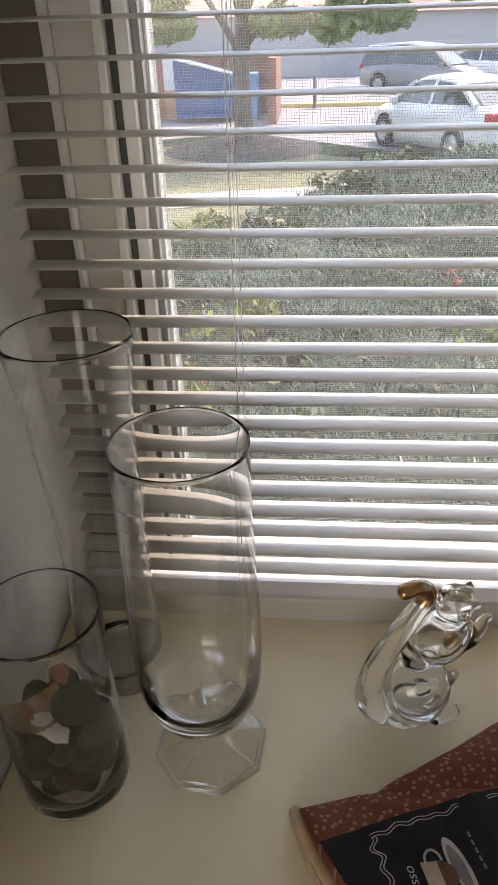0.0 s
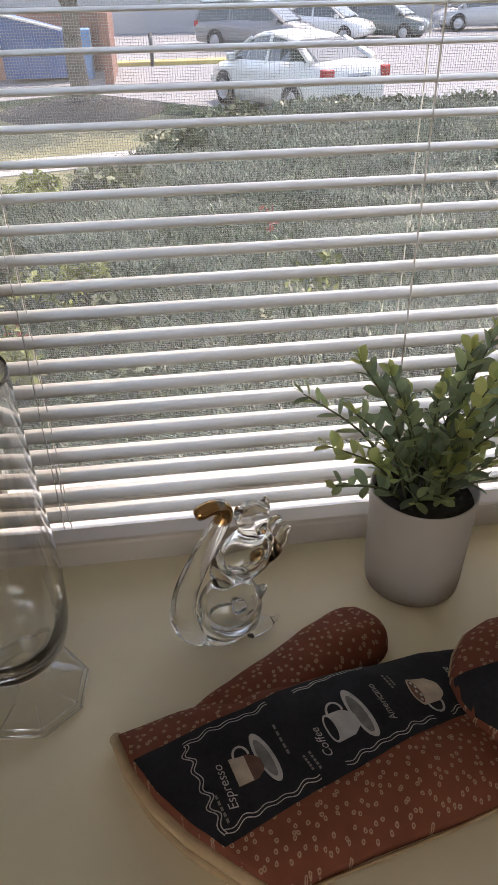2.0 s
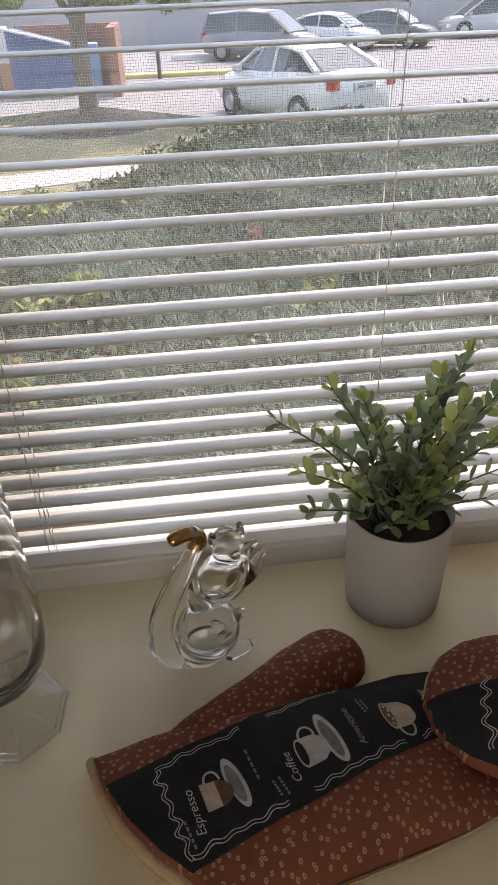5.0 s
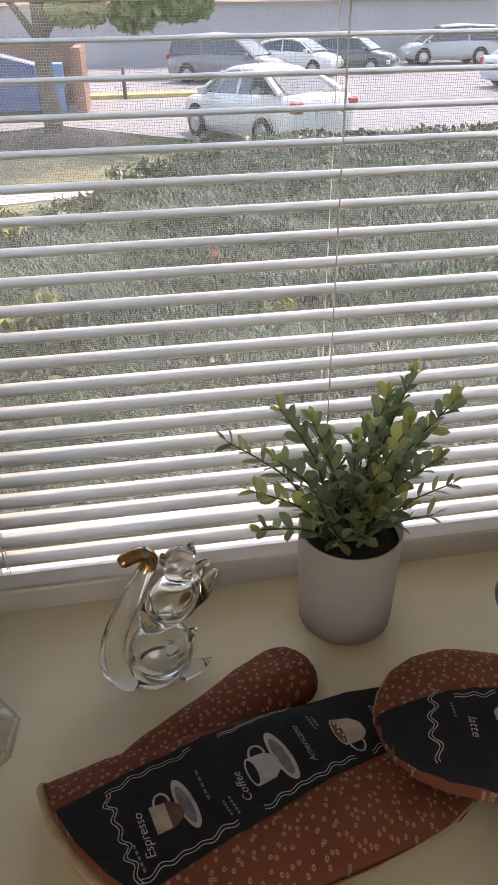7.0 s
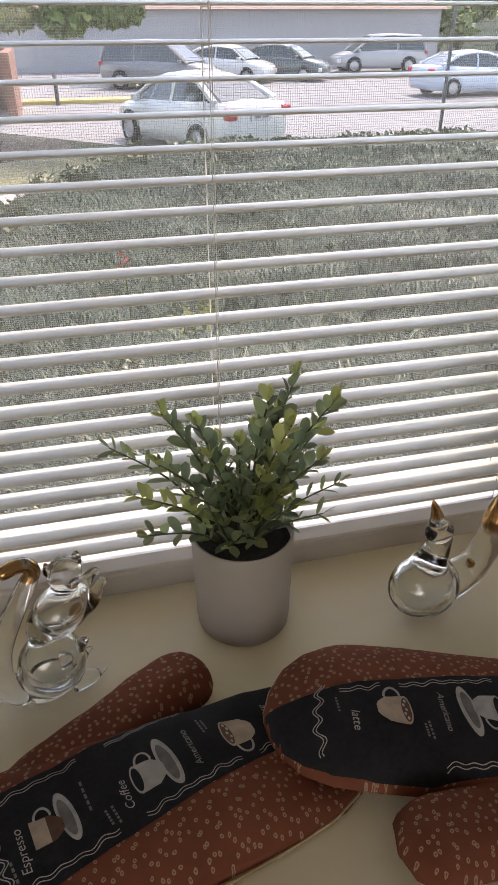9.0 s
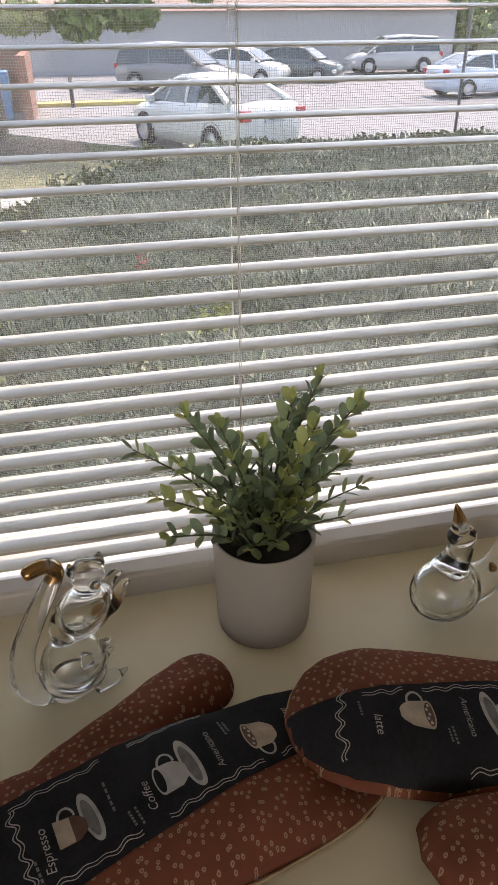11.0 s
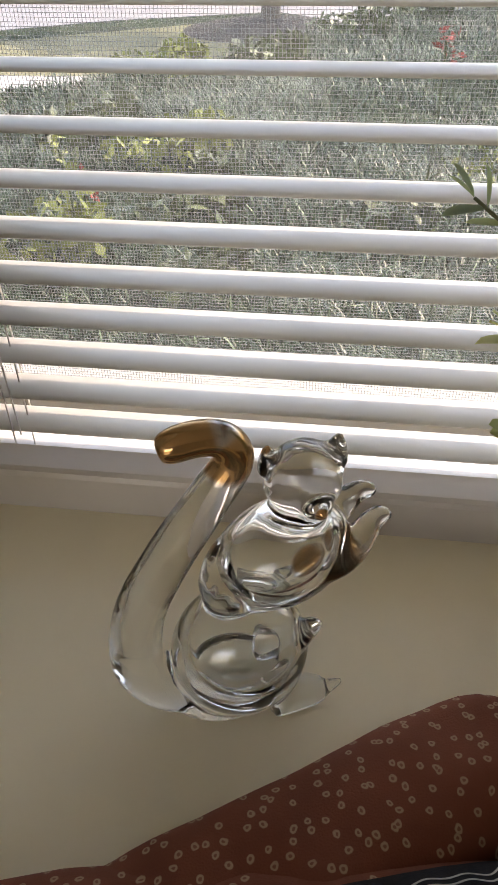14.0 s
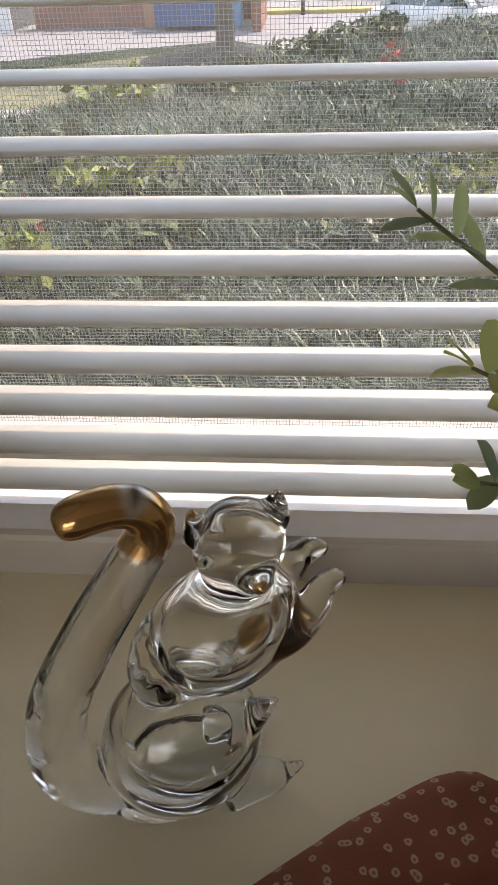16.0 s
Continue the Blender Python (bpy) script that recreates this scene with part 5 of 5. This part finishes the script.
# ---- parked vehicles ----
def vehicle(name, label, at, heading, paint, stations, cabin, length, width, wheel_x, wheel_r, lamps=True):
    """Lofted body from (x, sill, belt, half width) stations, and a glazed cabin from (x, height, half width)."""
    t = thing(name, label, "car", at, heading, "parked cars")

    def loft(rows, n_up=4, mats=None):
        b = bmesh.new()
        rings = []
        for x, lo, hi, hw in rows:
            ring = [(-hw * 0.93, lo), (-hw, lo + (hi - lo) * 0.3), (-hw * 0.99, lo + (hi - lo) * 0.75), (-hw * 0.90, hi), (0, hi + 0.03), (hw * 0.90, hi), (hw * 0.99, lo + (hi - lo) * 0.75), (hw, lo + (hi - lo) * 0.3), (hw * 0.93, lo)]
            rings.append([b.verts.new((x, y, z)) for y, z in ring])
        for p, q in zip(rings, rings[1:]):
            for i in range(len(p)):
                j = (i + 1) % len(p)
                b.faces.new((p[i], p[j], q[j], q[i]))
        b.faces.new(rings[0][::-1])
        b.faces.new(rings[-1])
        bmesh.ops.recalc_face_normals(b, faces=b.faces[:])
        return b

    part("body", loft(stations), paint, t, smooth=True)
    b = bmesh.new()
    rings = []
    hw0 = width / 2 * 0.90
    for x, lo, hi, hw in cabin:
        rings.append([b.verts.new((x, y, z)) for y, z in ((-hw0, lo), (-hw, hi - 0.06), (-hw * 0.85, hi), (hw * 0.85, hi), (hw, hi - 0.06), (hw0, lo))])
    for p, q in zip(rings, rings[1:]):
        for i in range(6):
            j = (i + 1) % 6
            f = b.faces.new((p[i], p[j], q[j], q[i]))
    b.faces.new(rings[0][::-1])
    b.faces.new(rings[-1])
    bmesh.ops.recalc_face_normals(b, faces=b.faces[:])
    part("windows", b, M_CARGLASS, t, "dark tinted windows", smooth=False)
    mids = [c for c in cabin if c[2] > max(q[2] for q in cabin) - 0.12]
    xa, xb = mids[0][0], mids[-1][0]
    hi, hw = max(q[2] for q in cabin), mids[0][3]
    b = bmesh.new()
    rings = [[b.verts.new((x, k * w_, h_ + dz)) for k, dz in ((-1.02, -0.075), (-0.98, -0.035), (-0.84, 0.012), (0, 0.040), (0.84, 0.012), (0.98, -0.035), (1.02, -0.075), (0, -0.06))] for x, _, h_, w_ in mids]
    for p, q in zip(rings, rings[1:]):
        for i in range(8):
            j = (i + 1) % 8
            b.faces.new((p[i], p[j], q[j], q[i]))
    b.faces.new(rings[0][::-1])
    b.faces.new(rings[-1])
    bmesh.ops.recalc_face_normals(b, faces=b.faces[:])
    part("roof", b, paint, t, smooth=True)
    for s in (-1, 1):
        x_f, lo_f = cabin[-1][0], cabin[-1][1]
        part("pillar", tube([(x_f, s * hw0, lo_f), (mids[-1][0], s * hw, mids[-1][2] - 0.03)], 0.045, 6), paint, t)
        part("pillar", tube([(cabin[0][0], s * hw0, cabin[0][1]), (mids[0][0], s * hw, mids[0][2] - 0.03)], 0.07, 6), paint, t)
        xm = (xa + xb) / 2
        part("pillar", tube([(xm, s * (hw0 + 0.005), lo_f), (xm, s * (hw + 0.005), hi - 0.03)], 0.04, 6), paint, t)
        part("mirror", box(x_f - 0.35, s * (hw0 + 0.02), lo_f, x_f - 0.2, s * (hw0 + 0.2), lo_f + 0.14, 0.03), paint, t)
        for wx in wheel_x:
            yy = s * (width / 2 - 0.10)
            arch = lathe([(0.0, 0.0), (wheel_r * 1.16, 0.0), (wheel_r * 1.16, 0.02)], 24)
            bmesh.ops.transform(arch, matrix=Matrix.Translation((wx, s * (width / 2 - 0.015), wheel_r * 1.03)) @ Matrix.Rotation(radians(-90 * s), 4, "X"), verts=arch.verts[:])
            part("wheel_arch", arch, M_TYRE, t)
            wm_ = lathe([(wheel_r * 0.62, -0.09), (wheel_r * 0.95, -0.10), (wheel_r, -0.05), (wheel_r, 0.05), (wheel_r * 0.95, 0.10), (wheel_r * 0.62, 0.09)], 24)
            bmesh.ops.transform(wm_, matrix=Matrix.Translation((wx, yy + s * 0.04, wheel_r)) @ Matrix.Rotation(radians(90), 4, "X"), verts=wm_.verts[:])
            wheel = part("wheel", wm_, M_TYRE, t, smooth=True)
            rm = lathe([(0.0, 0.02), (wheel_r * 0.2, 0.03), (wheel_r * 0.55, 0.0), (wheel_r * 0.64, 0.05), (wheel_r * 0.64, -0.05)], 10)
            bmesh.ops.transform(rm, matrix=Matrix.Translation((wx, yy + s * 0.10, wheel_r)) @ Matrix.Rotation(radians(-90 * s), 4, "X"), verts=rm.verts[:])
            part("rim", rm, M_RIM, wheel)
    x_r, x_n = stations[0][0], stations[-1][0]
    zr = stations[1][2]
    for s in (-1, 1):
        part("tail_lamp", box(x_r - 0.03, s * (width / 2 - 0.28), zr - 0.26, x_r + 0.16, s * (width / 2 - 0.05), zr - 0.06, 0.03), M_LAMP, t, "red tail lamp")
        part("headlamp", box(x_n - 0.25, s * (width / 2 - 0.45), stations[-1][2] - 0.22, x_n - 0.02, s * (width / 2 - 0.12), stations[-1][2] - 0.06, 0.03), M_WHITE, t)
    part("plate", box(x_r - 0.045, -0.26, zr - 0.30, x_r - 0.01, 0.26, zr - 0.15), M_PLATE, t, "plain pale plate")
    for y0_ in (-0.18, 0.02):
        part("plate_bar", box(x_r - 0.05, y0_, zr - 0.25, x_r - 0.046, y0_ + 0.15, zr - 0.20), M_DARKB, t)
    return t


def paint(name, c):
    return mat(name, c, 0.28, var=0.05, scale=2, coat=0.6, spec=0.6)


SEDAN_B = [(-2.18, 0.42, 0.88, 0.70), (-2.08, 0.25, 1.02, 0.79), (-1.45, 0.20, 1.05, 0.865), (-0.3, 0.18, 0.98, 0.87), (0.9, 0.18, 0.94, 0.87), (1.55, 0.20, 0.86, 0.85), (2.02, 0.24, 0.74, 0.76), (2.2, 0.36, 0.62, 0.58)]
SEDAN_C = [(-1.72, 1.04, 1.06, 0.72), (-1.0, 1.02, 1.38, 0.60), (-0.62, 0.99, 1.45, 0.61), (-0.1, 0.96, 1.48, 0.61), (0.3, 0.94, 1.45, 0.60), (0.60, 0.93, 1.38, 0.59), (1.28, 0.92, 0.98, 0.70)]
VAN_B = [(-2.42, 0.45, 0.95, 0.88), (-2.35, 0.28, 1.08, 0.93), (-0.5, 0.22, 1.06, 0.97), (1.1, 0.22, 1.02, 0.96), (1.9, 0.24, 0.92, 0.93), (2.4, 0.34, 0.72, 0.80)]
VAN_C = [(-2.36, 1.06, 1.12, 0.82), (-2.15, 1.05, 1.70, 0.72), (-0.5, 1.04, 1.77, 0.74), (0.55, 1.02, 1.70, 0.72), (1.55, 0.98, 1.03, 0.80)]
P_WHITE, P_SILVER, P_GREY, P_DARK, P_BLUE = paint("white_car_paint", (0.68, 0.67, 0.64)), paint("silver_car_paint", (0.40, 0.40, 0.40)), paint("grey_car_paint", (0.20, 0.20, 0.205)), paint("dark_green_car_paint", (0.06, 0.085, 0.085)), paint("pale_blue_car_paint", (0.50, 0.58, 0.68))
LOT = GROUND + 0.012
small = vehicle("sedan", "white four door saloon car parked by the lawn", (3.32, 17.37, LOT), 116, P_WHITE, SEDAN_B, SEDAN_C, 4.4, 1.74, (-1.22, 1.36), 0.32)
small.matrix_basis = small.matrix_basis @ Matrix.Scale(1.05, 4)
vehicle("minivan", "dark grey minivan parked before the building", (4.6, 32.2, LOT), -35, P_GREY, VAN_B, VAN_C, 4.9, 1.94, (-1.45, 1.5), 0.34)
vehicle("hatchback", "white car parked among others at the building", (7.95, 35.0, LOT), -38, P_WHITE, SEDAN_B, SEDAN_C, 4.4, 1.74, (-1.22, 1.36), 0.31)
vehicle("dark_sedan", "dark green saloon car parked at the building", (10.75, 35.5, LOT), -38, P_DARK, SEDAN_B, SEDAN_C, 4.4, 1.74, (-1.22, 1.36), 0.31)
vehicle("sport_utility", "silver sport utility car parked at the building", (17.0, 39.0, LOT), 175, P_SILVER, VAN_B, VAN_C, 4.9, 1.94, (-1.45, 1.5), 0.36)
vehicle("blue_sedan", "pale blue saloon car in the sunlit car park", (15.6, 26.8, LOT), 5, P_BLUE, SEDAN_B, SEDAN_C, 4.4, 1.74, (-1.22, 1.36), 0.32)

# weeds, flowers and a low hedge on the bank
def ground_at(x_, y_):
    return float(bank_height(np.array([x_]), np.array([y_]))[0])


for px, py, rad, cnt, sz, m_ in ((-0.08, 0.98, 0.07, 260, 0.011, M_BRIGHT), (0.05, 1.12, 0.08, 260, 0.011, M_WEED), (-0.02, 1.32, 0.10, 300, 0.012, M_BRIGHT), (-0.20, 1.45, 0.12, 300, 0.013, M_WEED), (0.10, 0.90, 0.06, 200, 0.009, M_WEED),
                                 (0.30, 1.02, 0.06, 160, 0.008, M_WEED), (0.02, 2.35, 0.12, 320, 0.016, M_WEED), (0.24, 2.95, 0.14, 340, 0.017, M_WEED), (-0.22, 2.15, 0.12, 320, 0.015, M_BRIGHT), (0.50, 3.45, 0.16, 340, 0.018, M_WEED), (0.45, 1.30, 0.08, 160, 0.009, M_BRIGHT)):
    t = leaf_cloud("weed", [((0, 0, 0.025), (rad, rad, 0.035)), ((rad * 0.5, 0.01, 0.04), (rad * 0.5, rad * 0.5, 0.04))], cnt, sz, m_, int(px * 100 + py * 77) + 500)
    t.matrix_basis = pose(px, py, ground_at(px, py))
    tagged(t, "yellow green leafy weed in the rough grass" if m_ is M_BRIGHT else "low green leafy weed in the rough grass", "weed", "weeds on the bank")
rh = random.Random(8)
hedge = [((1.0 + 0.22 * i + rh.uniform(-0.05, 0.05), 3.95 + rh.uniform(-0.08, 0.04), -0.158 + rh.uniform(-0.02, 0.02)), (0.17, 0.14, rh.uniform(0.03, 0.07))) for i in range(16)]
tagged(leaf_cloud("low_hedge", hedge, 6500, 0.019, M_WEED, 61), "low dark green hedge along the lawn edge", "hedge")
for px, py, top, m_, lab in ((0.335, 1.09, 0.192, M_FLOWER, "small red flower on a thin green stalk"), (-0.045, 1.00, 0.085, M_FLOWER, "small red flower on a thin green stalk"), (-0.05, 0.97, 0.125, M_BRIGHT, "tall yellow green weed on a thin stalk")):
    t = thing("wild_flower", lab, "flower", (px, py, ground_at(px, py)))
    part("stalk", tube(spline([(0, 0, -0.005), (0.006, 0.004, top * 0.5), (0.002, 0, top)], 6), 0.0014, 5), M_WEED, t)
    leaf_cloud("blossom", [((0.002, 0, top), (0.016, 0.014, 0.012)), ((0.012, 0.006, top - 0.02), (0.012, 0.010, 0.010))], 30, 0.0048, m_, int(top * 1000), t)
